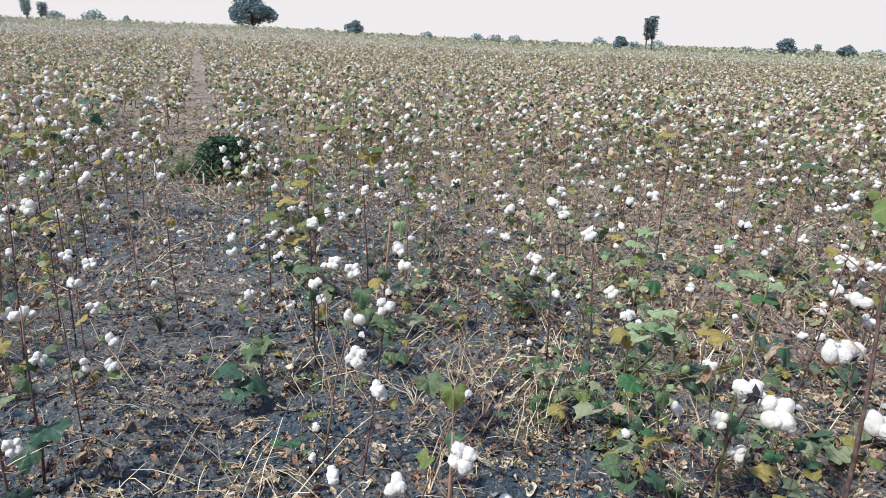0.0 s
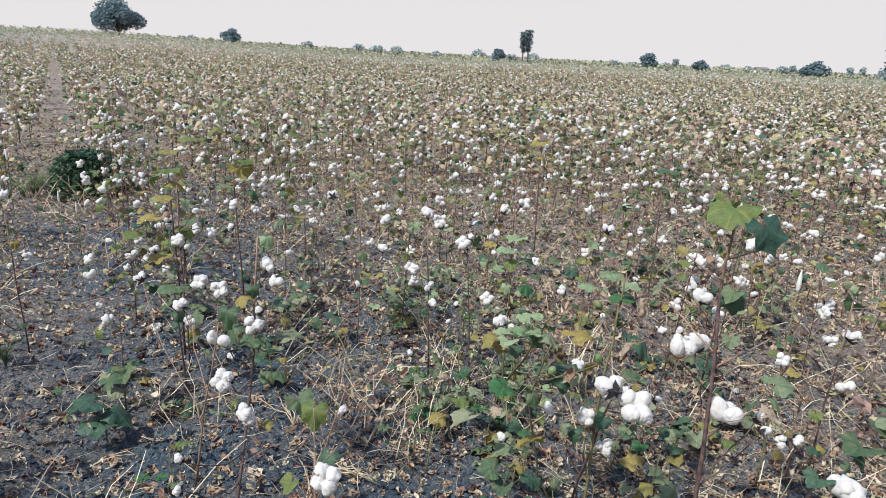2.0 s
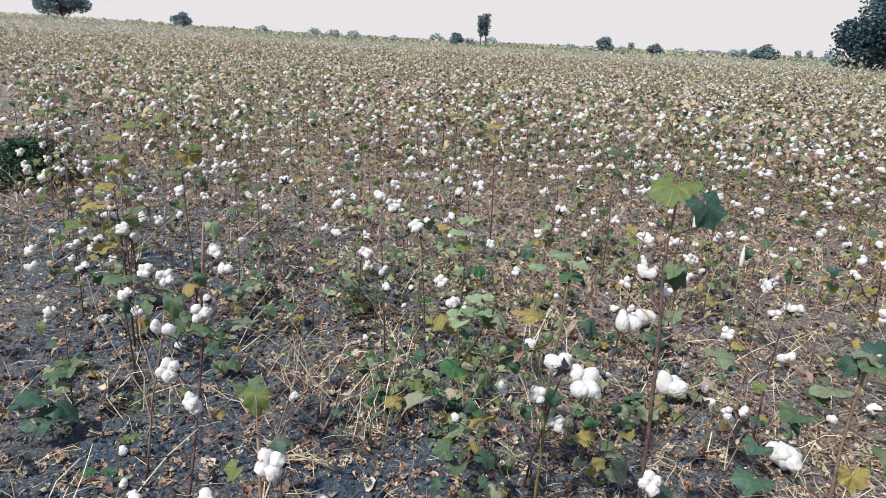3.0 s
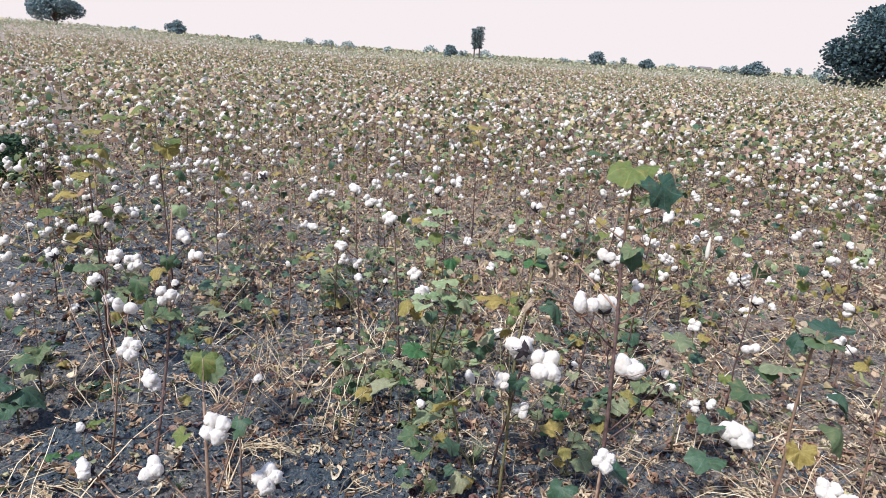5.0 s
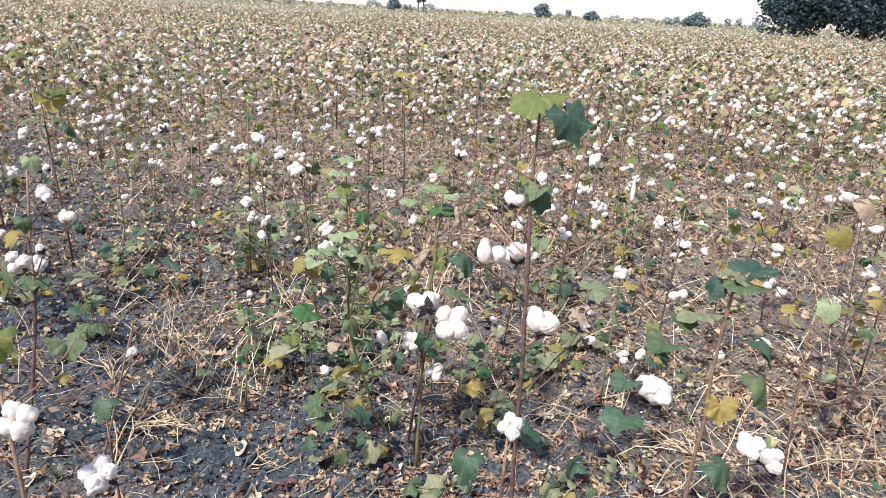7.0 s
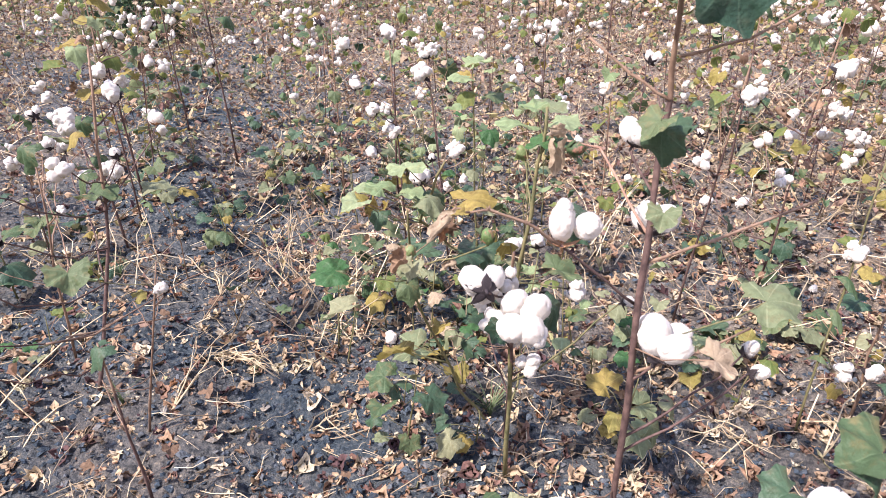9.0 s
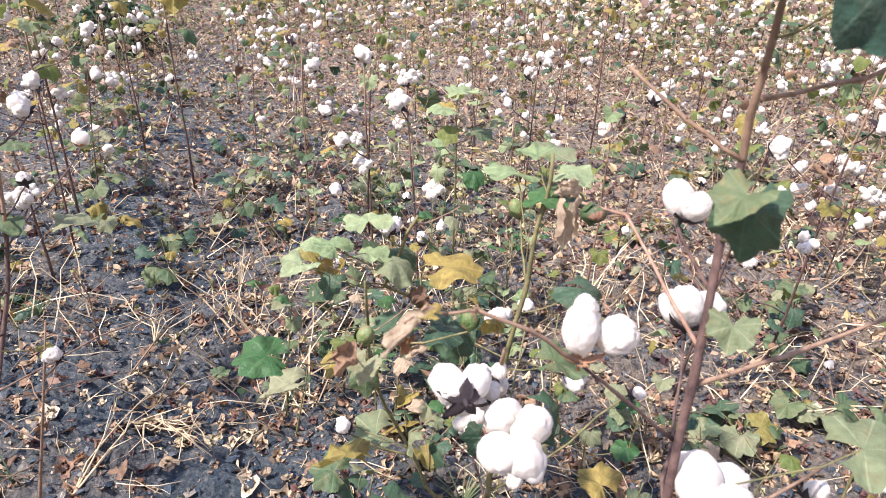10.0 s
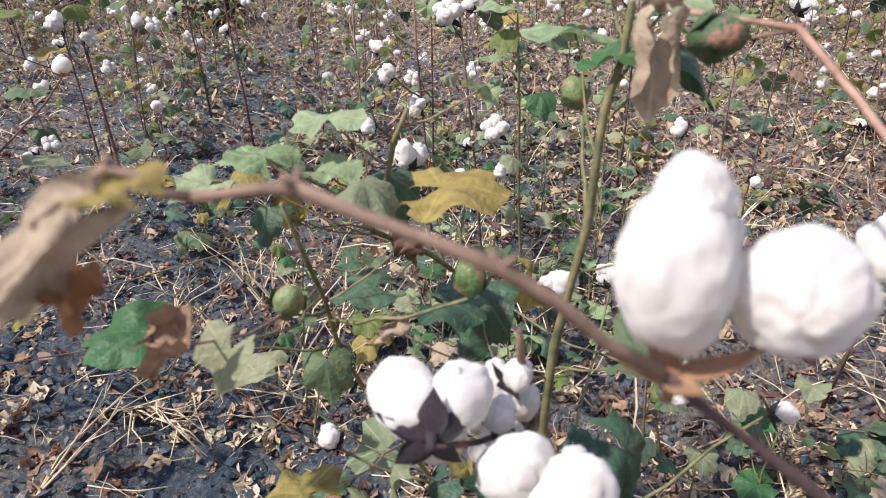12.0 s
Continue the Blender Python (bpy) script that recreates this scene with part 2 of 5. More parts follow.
DARK_LEAF = material("dark_tree_leaf", island_build([(0, (0.025, 0.05, 0.06)), (0.6, (0.042, 0.076, 0.084)), (1, (0.075, 0.115, 0.105))], 0.3, 0.12, 1), 0.7)
# Leaf colour for the far field, lightened to imitate aerial haze.
HAZED_CROP_LEAF = material("crop_leaf", island_build([(0, (0.20, 0.24, 0.15)), (0.5, (0.29, 0.31, 0.19)), (0.8, (0.42, 0.38, 0.25)), (1, (0.46, 0.37, 0.26))], 0.3, 0.25, 2), 0.8)
BUSH_LEAF = material("bush_leaf", island_build([(0, (0.022, 0.052, 0.034)), (0.7, (0.042, 0.088, 0.045)), (1, (0.11, 0.155, 0.06))], 0.3, 0.3, 3), 0.6)
# Pale blue-grey haze is painted into this foliage colour.
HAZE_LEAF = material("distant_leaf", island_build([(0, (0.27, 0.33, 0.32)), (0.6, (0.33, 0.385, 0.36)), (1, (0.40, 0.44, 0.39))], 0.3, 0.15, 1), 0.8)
TRUNK = material("tree_bark", bark_build((0.07, 0.06, 0.055), (0.17, 0.14, 0.115), 3), 0.9)
PLASTER = material("plaster", bark_build((0.55, 0.52, 0.47), (0.68, 0.65, 0.60), 1), 0.9)
ROOF = material("roof_sheet", bark_build((0.10, 0.09, 0.085), (0.18, 0.16, 0.15), 2), 0.8)


# ---- mesh helpers ----
class Shape:
    """Vertices, faces and a material slot for each face."""

    def __init__(self):
        self.v, self.f, self.m = [], [], []

    def add(self, verts, faces, slot=0, place=None):
        n = len(self.v)
        self.v += [tuple(place @ Vector(p)) for p in verts] if place else [tuple(p) for p in verts]
        self.f += [tuple(i + n for i in f) for f in faces]
        self.m += [slot] * len(faces)
        return self

    def tris(self):
        return [(f[0], f[i], f[i + 1]) for f in self.f for i in range(1, len(f) - 1)]

    def mesh(self, name, mats, smooth=True):
        me = bpy.data.meshes.new(name)
        me.from_pydata(self.v, [], self.f)
        for m in mats:
            me.materials.append(m)
        me.polygons.foreach_set("material_index", self.m)
        me.polygons.foreach_set("use_smooth", [smooth] * len(self.f))
        me.update()
        return me


def tube(points, radii, sides=6):
    """A closed round bar along the points."""
    pts = [Vector(p) for p in points]
    v, f = [], []
    side = Vector((1, 0, 0))
    for i, p in enumerate(pts):
        d = (pts[min(i + 1, len(pts) - 1)] - pts[max(i - 1, 0)]).normalized()
        if abs(d.dot(side)) > 0.95:
            side = Vector((0, 1, 0))
        a = (side - d * side.dot(d)).normalized()
        b = d.cross(a)
        side = a
        r = radii[i]
        v += [p + (a * math.cos(k * 2 * math.pi / sides) + b * math.sin(k * 2 * math.pi / sides)) * r for k in range(sides)]
    for i in range(len(pts) - 1):
        for k in range(sides):
            q = (k + 1) % sides
            f.append((i * sides + k, i * sides + q, (i + 1) * sides + q, (i + 1) * sides + k))
    f.append(tuple(range(sides))[::-1])
    f.append(tuple((len(pts) - 1) * sides + k for k in range(sides)))
    return v, f


ICO = {}
for level in (1, 2, 3, 4, 5):
    bm = bmesh.new()
    bmesh.ops.create_icosphere(bm, subdivisions=level, radius=1.0)
    ICO[level] = ([v.co.copy() for v in bm.verts], [tuple(v.index for v in f.verts) for f in bm.faces])
    bm.free()


def lump(level, centre, radii, turn, seed, rough=0.12):
    """A puffy, uneven blob."""
    out = []
    m = Matrix.LocRotScale(centre, turn, radii)
    for p in ICO[level][0]:
        q = p + Vector((seed * 3.1, seed * 1.7, seed * 2.3))
        d = 1 + rough * noise.noise(q * 1.7) + rough * 0.75 * noise.noise(q * 3.9) + rough * 0.16 * noise.noise(q * 9.0)
        out.append(m @ (p * d))
    return out, ICO[level][1]


def lock(s, level, centre, radii, turn, seed, rough, tufts=2):
    """One lock of cotton: a main puff and smaller tufts swelling out of it."""
    s.add(*lump(level, centre, radii, turn, seed, rough))
    r = random.Random(seed * 7 + 1)
    for i in range(tufts):
        d = Vector((r.gauss(0, 1), r.gauss(0, 1), r.gauss(0.4, 1))).normalized()
        off = turn @ Vector((d.x * radii[0], d.y * radii[1], d.z * radii[2])) * r.uniform(0.5, 0.75)
        k = r.uniform(0.4, 0.6)
        s.add(*lump(max(2, level - 1), Vector(centre) + off, [q * k for q in radii], Euler((r.uniform(0, 3), r.uniform(0, 3), 0)).to_quaternion(), seed * 3 + i, rough * 1.3))


def boll_shape(kind, level, seed):
    """Open cotton boll, about 1 across, its foot at the origin, opening along z."""
    s = Shape()
    r = random.Random(seed)
    rough = {2: 0.34, 3: 0.26}.get(level, 0.1)
    tufts = {2: 1, 3: 3}.get(level, 2)
    if kind in ("four", "three"):
        n = 4 if kind == "four" else 3
        for i in range(n):
            a = i * 2 * math.pi / n + 0.25 + r.uniform(-0.22, 0.22)
            ln, wide = r.uniform(0.85, 1.22), r.uniform(0.88, 1.08)
            tilt = radians(r.uniform(24, 42))
            out = 0.27 if level >= 4 and n == 4 else 0.24
            lock(s, level, (out * math.cos(a), out * math.sin(a), 0.36 + r.uniform(-0.04, 0.05)), (0.25 * ln, 0.26 * wide, 0.32 * ln), Euler((0, tilt, a)).to_quaternion(), seed + i, rough, tufts)
    elif kind == "pair":
        lock(s, level, (-0.27, 0.02, 0.42), (0.25, 0.25, 0.37), Euler((0.05, -0.06, 0)).to_quaternion(), seed, 0.08, 1)
        lock(s, level, (0.26, -0.03, 0.32), (0.30, 0.26, 0.28), Euler((0, 0.25, 0)).to_quaternion(), seed + 1, 0.09, 2)
        lock(s, level, (-0.22, 0.05, 0.66), (0.165, 0.17, 0.26), Euler((0, 0, 0)).to_quaternion(), seed + 2, 0.09, 1)
    elif kind == "puff":
        lock(s, level, (0.02, 0, 0.40), (0.36, 0.31, 0.32), Euler((0, 0.2, 0)).to_quaternion(), seed, rough, tufts)
        lock(s, level, (-0.24, 0.08, 0.34), (0.23, 0.24, 0.24), Euler((0, 0.2, 1)).to_quaternion(), seed + 5, rough, tufts)
        lock(s, level, (0.22, -0.12, 0.5), (0.22, 0.2, 0.2), Euler((0.3, 0.2, 2)).to_quaternion(), seed + 7, rough, tufts)
    elif kind == "small":
        lock(s, level, (0.0, 0, 0.34), (0.27, 0.26, 0.30), Euler((0.1, 0.1, 0)).to_quaternion(), seed, rough, tufts)
        lock(s, level, (0.17, 0.12, 0.42), (0.19, 0.2, 0.24), Euler((0.4, 0.1, 0)).to_quaternion(), seed + 3, rough, tufts)
    return s


def burr_shape(seed, count=4, spread=1.0):
    """Dry pointed valves cupping the foot of a boll, on a short stalk."""
    s = Shape()
    r = random.Random(seed)
    rows, cols = 6, 5
    for i in range(count):
        a = i * 2 * math.pi / count + r.uniform(-0.2, 0.2)
        ln, bend, wide = r.uniform(0.42, 0.62), r.uniform(-0.15, 0.18), r.uniform(0.11, 0.17)
        top, low = [], []
        for k in range(rows):
            u = k / (rows - 1)
            w = wide * math.sin(math.pi * min(1, 0.16 + 0.84 * u)) ** 0.7 * (1 - 0.75 * u * u)
            rad, z = 0.05 + ln * u, 0.02 + 0.22 * spread * u * u + bend * u * u
            for c in range(cols):
                y = w * (2 * c / (cols - 1) - 1)
                zz = z + 0.9 * y * y + 0.012 * noise.noise(Vector((u * 5, y * 9, seed + i)))
                q = Vector((rad * math.cos(a) - y * math.sin(a), rad * math.sin(a) + y * math.cos(a), zz))
                top.append(q)
                low.append(q - Vector((0, 0, 0.028 * (1 - 0.6 * u))))
        n = rows * cols
        f = [(k * cols + c, k * cols + c + 1, (k + 1) * cols + c + 1, (k + 1) * cols + c) for k in range(rows - 1) for c in range(cols - 1)]
        rim = [(k * cols + c, (k + 1) * cols + c, (k + 1) * cols + c + n, k * cols + c + n) for k in range(rows - 1) for c in (0, cols - 1)]
        s.add(top + low, f + [tuple(j + n for j in q[::-1]) for q in f] + rim)
    s.add(*tube([(0, 0, -0.2), (0, 0, -0.05), (0, 0, 0.05)], [0.045, 0.05, 0.085], 8))
    return s


def fuzz_shape(boll, seed, n=6000):
    """Loose fibres standing off the cotton."""
    r = random.Random(seed)
    s = Shape()
    for i in range(n):
        f = r.choice(boll.f)
        p = [Vector(boll.v[k]) for k in f]
        at = (p[0] + p[1] + p[2]) / 3
        nor = (p[1] - p[0]).cross(p[2] - p[0]).normalized()
        d = (nor + Vector((r.gauss(0, 0.6), r.gauss(0, 0.6), r.gauss(0, 0.6)))).normalized()
        side = d.orthogonal().normalized() * 0.00035
        ln = r.uniform(0.015, 0.06)
        mid, tip = at + d * ln * 0.5, at + d * ln + Vector((r.gauss(0, 0.02), r.gauss(0, 0.02), r.gauss(0, 0.02)))
        s.add([at - side, at + side, mid + side * 0.7, mid - side * 0.7, tip], [(0, 1, 2, 3), (3, 2, 4)])
    return s


def leaf_shape(style, seed, rings=4, segs=42):
    """Lobed cotton leaf, about 1 long, stalk end at the origin, middle lobe along y."""
    r = random.Random(seed)
    lobes = [(0, 1.0, 0.36), (0.92, 0.84, 0.36), (-0.92, 0.84, 0.36), (1.9, 0.58, 0.42), (-1.9, 0.58, 0.42)]
    lobes = [(a + r.uniform(-0.14, 0.14), ln * r.uniform(0.78, 1.1), w * r.uniform(0.9, 1.15)) for a, ln, w in lobes]
    v, f = [Vector((0, 0, 0))], []
    for k in range(1, rings + 1):
        for j in range(segs + 1):
            a = -2.65 + 5.3 * j / segs
            e = max(ln * math.exp(-(((a - c) / w) ** 2)) for c, ln, w in lobes)
            rad = (0.69 + 0.31 * e) * (0.97 + 0.03 * math.sin(a * 13 + seed) + 0.02 * math.sin(a * 29 + seed)) if abs(a) < 2.2 else 0.58
            u = k / rings
            vein = max(math.exp(-(((a - c) / 0.16) ** 2)) for c, ln, w in lobes)
            p = Vector((rad * u * math.sin(a), rad * u * math.cos(a), 0))
            p.z = -0.05 * u * vein + 0.03 * noise.noise(p * 4 + Vector((seed, 0, 0)))
            p.z += 0.24 * u * noise.noise(p * 2.3 + Vector((0, seed * 1.7, 0))) + 0.05 * u * u * math.sin(a * 5 + seed * 2.0)
            if style == "flat":
                p.z -= 0.2 * u * u - 0.22 * abs(p.x)
            elif style == "fold":
                p.z += 0.55 * abs(p.x) - 0.22 * u * u
            elif style == "droop":
                p.z -= 0.62 * u ** 1.6 * (0.7 + 0.3 * math.cos(2 * a))
                p.x *= 1 - 0.22 * u
            elif style == "roll":
                t = p.x * 3.6
                p = Vector((math.sin(t) * 0.24, p.y * (1 - 0.1 * u), 0.24 - math.cos(t) * 0.24)) + Vector((0, 0, -0.12 * u * u))
                p += Vector((noise.noise(p * 3 + Vector((seed, 1, 0))), 0, noise.noise(p * 3 + Vector((0, seed, 5))))) * 0.14
            elif style == "wilt":
                side = abs(p.x)
                p = Vector((p.x * 0.27, p.y + 0.25 * side, 0.42 * side - 0.12 * u * u))
                p += noise.noise_vector(p * 3 + Vector((seed, 2, 0))) * 0.09 + noise.noise_vector(p * 8 + Vector((0, seed, 0))) * 0.04
            elif style == "crumple":
                t = p.x * 2.6
                p = Vector((math.sin(t) * 0.34, p.y * 0.75, 0.34 - math.cos(t) * 0.34))
                p += noise.noise_vector(p * 3.3 + Vector((seed, 0, 0))) * 0.26
            v.append(p)
    for j in range(segs):
        f.append((0, 1 + j + 1, 1 + j))
    for k in range(rings - 1):
        for j in range(segs):
            a = 1 + k * (segs + 1) + j
            b = a + segs + 1
            f.append((a, a + 1, b + 1, b))
    return Shape().add(v, f)


BOLL_HI = {k: boll_shape(k, 5 if k == "pair" else 4, i * 10 + 3).mesh("boll", [COTTON]) for i, k in enumerate(("four", "three", "pair", "puff", "small"))}
BOLL = {k: [boll_shape(k, 3, i * 20 + 5 + 7 * j).mesh("boll", [COTTON]) for j in range(3)] for i, k in enumerate(("four", "three", "pair", "puff", "small"))}
BOLL_LO = {k: boll_shape(k, 2, i * 10 + 4).mesh("boll", [COTTON]) for i, k in enumerate(("four", "three", "puff", "small"))}
FUZZ = {k: fuzz_shape(boll_shape(k, 4, i * 10 + 3), i).mesh("fuzz", [COTTON]) for i, k in enumerate(("four", "three", "pair", "puff", "small"))}
BURRS = [burr_shape(3, 5).mesh("burr", [BURR]), burr_shape(5, 5, 0.5).mesh("burr", [BURR]), burr_shape(8, 4, 1.5).mesh("burr", [BURR_TAN])]
LEAVES = {}
for kind in LEAF:
    for i, style in enumerate(("flat", "fold", "droop", "roll", "crumple", "wilt")):
        LEAVES[kind, style] = [leaf_shape(style, 3 + i * 5 + j).mesh("leaf", [LEAF[kind]]) for j in range(2)]
LEAVES_LO = {(k, s): leaf_shape(s, 9, 2, 13).mesh("leaf", [LEAF[k]]) for k in LEAF for s in ("flat", "droop", "crumple")}
pod = Shape().add(*lump(3, (0, 0, 0.5), (0.36, 0.36, 0.5), Euler((0, 0, 0)).to_quaternion(), 4, 0.05))
for k in range(3):
    a = k * 2.1
    pod.add([(0.1 * math.cos(a), 0.1 * math.sin(a), -0.03), (0.46 * math.cos(a - 0.7), 0.46 * math.sin(a - 0.7), 0.3), (0.5 * math.cos(a), 0.5 * math.sin(a), 0.62), (0.46 * math.cos(a + 0.7), 0.46 * math.sin(a + 0.7), 0.3), (0.43 * math.cos(a), 0.43 * math.sin(a), 0.3)], [(0, 1, 4), (1, 2, 4), (2, 3, 4), (3, 0, 4)])
POD_MESH = pod.mesh("green_boll", [POD])
POD_DRY = pod.mesh("green_boll", [POD_RED])


def part(name, mesh, parent, place=None, label=""):
    ob = new(name, mesh)
    ob.parent = parent
    if place is not None:
        ob.matrix_basis = place
    return tagged(ob, label)


def thing(name, at, label, category, group=""):
    ob = new(name)
    ob.empty_display_size = 0.1
    ob.matrix_basis = Matrix.Translation(at)
    return tagged(ob, label, category, group)


# ---- the lie of the land: rows run ahead and to the left ----
ROW_D, ROW_N = Vector((-0.366, 0.9306)), Vector((0.9306, 0.366))


def smooth(a, b, x):
    t = min(1.0, max(0.0, (x - a) / (b - a)))
    return t * t * (3 - 2 * t)


def ground(x, y):
    """Height of the land: flat here, rising gently far off on the left."""
    d = math.hypot(x, y)
    if d < 25:
        return 0.0
    az = math.degrees(math.atan2(x, y))
    return 1.7 * smooth(25, 130, d) * smooth(4, -20, az) * smooth(-150, -60, az) - 0.3 * smooth(60, 250, d) * smooth(-8, 10, az)


def axis(lo, hi, step, far):
    inner = list(np.arange(lo, hi + step / 2, step))
    up, d = [], step
    while not up or up[-1] < far:
        d *= 1.125
        up.append((up[-1] if up else inner[-1]) + d)
    down, d = [], step
    while not down or down[-1] > -far:
        d *= 1.125
        down.append((down[-1] if down else inner[0]) - d)
    return down[::-1] + inner + up


XS, YS = axis(-0.9, 2.5, 0.017, 2600), axis(1.15, 4.2, 0.017, 2600)


def relief(x, y):
    near = smooth(1.6, 0.2, max(-0.9 - x, x - 2.5, 1.15 - y, y - 4.2, 0))
    z = ground(x, y) + 0.02 * math.sin((x * ROW_N.x + y * ROW_N.y - 0.4) * 2 * math.pi) * smooth(10, 5, math.hypot(x, y))
    q = Vector((x, y, 0))
    z += 0.02 * noise.noise(q * 2.5) * smooth(14, 8, math.hypot(x, y))
    if near > 0:
        z += near * (0.018 * noise.noise(q * 6) + 0.022 * noise.noise(q * 15) + 0.02 * noise.noise(q * 31) + 0.012 * noise.noise(q * 62))
    return z


gv = [(x, y, relief(x, y)) for y in YS for x in XS]
nx = len(XS)
gf = [(j * nx + i, j * nx + i + 1, (j + 1) * nx + i + 1, (j + 1) * nx + i) for j in range(len(YS) - 1) for i in range(nx - 1)]
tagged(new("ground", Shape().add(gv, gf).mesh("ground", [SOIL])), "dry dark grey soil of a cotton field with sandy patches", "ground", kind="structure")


# ---- cotton plants ----
PLANT = "cotton plants in the field"


def bent(a, b, sag, wob, n, seed):
    """A slightly crooked line from a to b."""
    a, b = Vector(a), Vector(b)
    out = []
    for i in range(n + 1):
        t = i / n
        p = a.lerp(b, t) + Vector((0, 0, -sag * math.sin(math.pi * t)))
        if 0 < i < n:
            p += noise.noise_vector(Vector((seed * 7.3 + i * 0.9, seed * 1.1, i * 0.7))) * wob
        out.append(p)
    return out


def frame_along(direction, spin=0.0):
    return Vector(direction).to_track_quat("Z", "Y").to_matrix().to_4x4() @ Matrix.Rotation(spin, 4, "Z")


def cotton_plant(label, base, top, bolls=(), leaves=(), pods=(), stem=STEM, thick=0.006, seed=1, extra=0, sharp=False, via=(), lo=False, twigs=0, canes=(), free=0, free_leaf=(), free_pod=False, husks=0):
    """bolls: x, y, z, size, kind, aim azimuth, aim rise. leaves: x, y, z, size, kind, style, tip azimuth, tip rise, roll."""
    r = random.Random(seed)
    base = Vector((base[0], base[1], ground(base[0], base[1]) - 0.03))
    plant = thing("cotton_plant", base, label, "plant", PLANT)
    top = Vector(top)
    knots = [base, *[Vector(p) for p in via], top]
    line = []
    for i in range(len(knots) - 1):
        seg = bent(knots[i], knots[i + 1], 0, 0.012, 4, seed + i)
        line += seg if not line else seg[1:]
    n = len(line)
    sides = 5 if lo else 8
    radii = [thick * (1 - 0.55 * i / (n - 1)) * (1.12 if i % 2 else 0.95) for i in range(n)]
    body = Shape().add(*tube([p - base for p in line], radii, sides))
    slots = [stem]
    if not lo and stem == STEM:
        slots.append(STEM_TAN)
        for k in range((n - 1) * sides):
            if k // sides >= (n - 1) * 0.62:
                body.m[k] = 1
    for thick_cane, *pts in canes:
        path = []
        for k in range(len(pts) - 1):
            seg = bent(pts[k], pts[k + 1], 0, 0.002, 3, seed + k)
            path += seg if not path else seg[1:]
        stubs = Shape()
        for q in path[3:-1:3]:
            for k in range(3):
                d = Vector((r.uniform(-1, 1), r.uniform(-1, 1), r.uniform(-0.2, 1.2))).normalized()
                stubs.add(*tube([q - base, q - base + d * thick_cane * 2.6], [thick_cane * 0.8, thick_cane * 0.3], 5))
        part("branch", stubs.add(*tube([p - base for p in path], [thick_cane * (1 - 0.35 * k / len(path)) * (1.25 if k % 3 == 0 else 1.0) for k in range(len(path))], 8)).mesh("branch", [STEM_RED if seed == 3 and thick_cane == 0.0022 else STEM if thick_cane == 0.00235 else STEM_TAN]), plant)

    def stem_at(z):
        z = min(max(z, base.z + 0.06), top.z)
        for p, q in zip(line, line[1:]):
            if p.z <= z <= q.z or q.z <= z <= p.z:
                return p.lerp(q, (z - p.z) / (q.z - p.z + 1e-9))
        return top

    def branch(to, name, drop, rad, mat):
        h = (Vector(to).xy - stem_at(to[2]).xy).length
        foot = stem_at(to[2] - drop - 0.45 * h)
        path = bent(foot, to, 0.08 * h, 0.05 * h, 5, r.random() * 50)
        if lo:
            if mat not in slots:
                slots.append(mat)
            body.add(*tube([p - base for p in path[::2] + path[-1:]], [rad, rad * 0.9, rad * 0.8, rad * 0.7][: len(path[::2]) + 1], 3), slots.index(mat))
            return
        part(name, Shape().add(*tube([p - base for p in path], [rad, rad * 0.95, rad * 0.85, rad * 0.8, rad * 0.75, rad * 0.7], 6)).mesh(name, [mat]), plant)

    for bi, b in enumerate(bolls):
        x, y, z, size, kind = b[:5]
        c = Vector((x, y, z))
        if len(b) > 5:
            az, el = radians(b[5]), radians(b[6])
            aim = Vector((math.sin(az) * math.cos(el), math.cos(az) * math.cos(el), math.sin(el)))
        else:
            out = Vector((x, y)) - stem_at(z).xy
            out = out.normalized() if out.length > 0.01 else Vector((0, -1))
            aim = Vector((out.x + r.uniform(-0.7, 0.7), out.y - 0.35 + r.uniform(-0.7, 0.7), r.uniform(0.1, 1.3))).normalized()
        foot = c - aim * size * 0.42
        if bi >= free:
            branch(foot - aim * size * 0.12, "branch", 0.03, 0.0022 if lo else 0.0027, stem)
        spin = b[7] if len(b) > 7 else r.uniform(0, 6.28)
        m = Matrix.Translation(foot - base) @ frame_along(aim, spin) @ Matrix.Diagonal((size, size, size, 1))
        me = BOLL_LO[kind if kind in BOLL_LO else "four"] if lo else BOLL_HI[kind] if sharp else r.choice(BOLL[kind])
        ob = part("boll", me, plant, m)
        if not lo:
            part("burr", BURRS[2] if kind == "pair" else r.choice(BURRS[:2]), ob, Matrix.Translation((-0.26, 0, -0.06) if kind == "pair" and sharp else (0, 0, 0)) @ Matrix.Scale(0.64 if kind == "pair" else 0.78 if sharp else 0.85, 4))
        if sharp:
            part("fuzz", FUZZ[kind], ob)
    for li, (x, y, z, size, kind, style, az, el, roll) in enumerate(leaves):
        d = Vector((math.sin(radians(az)) * math.cos(radians(el)), math.cos(radians(az)) * math.cos(radians(el)), math.sin(radians(el))))
        q = d.to_track_quat("Y", "Z").to_matrix().to_4x4() @ Matrix.Rotation(radians(roll), 4, "Y")
        foot = Vector((x, y, z)) - d * size * 0.4
        if li not in free_leaf:
            branch(foot, "petiole", 0.02, 0.0014, STEM_GREEN if kind in "egdpl" else STEM_TAN)
        me = LEAVES_LO[kind, style if style in ("flat", "droop", "crumple") else "droop"] if lo else r.choice(LEAVES[kind, style])
        part("leaf", me, plant, Matrix.Translation(foot - base) @ q @ Matrix.Diagonal((size, size, size, 1)))
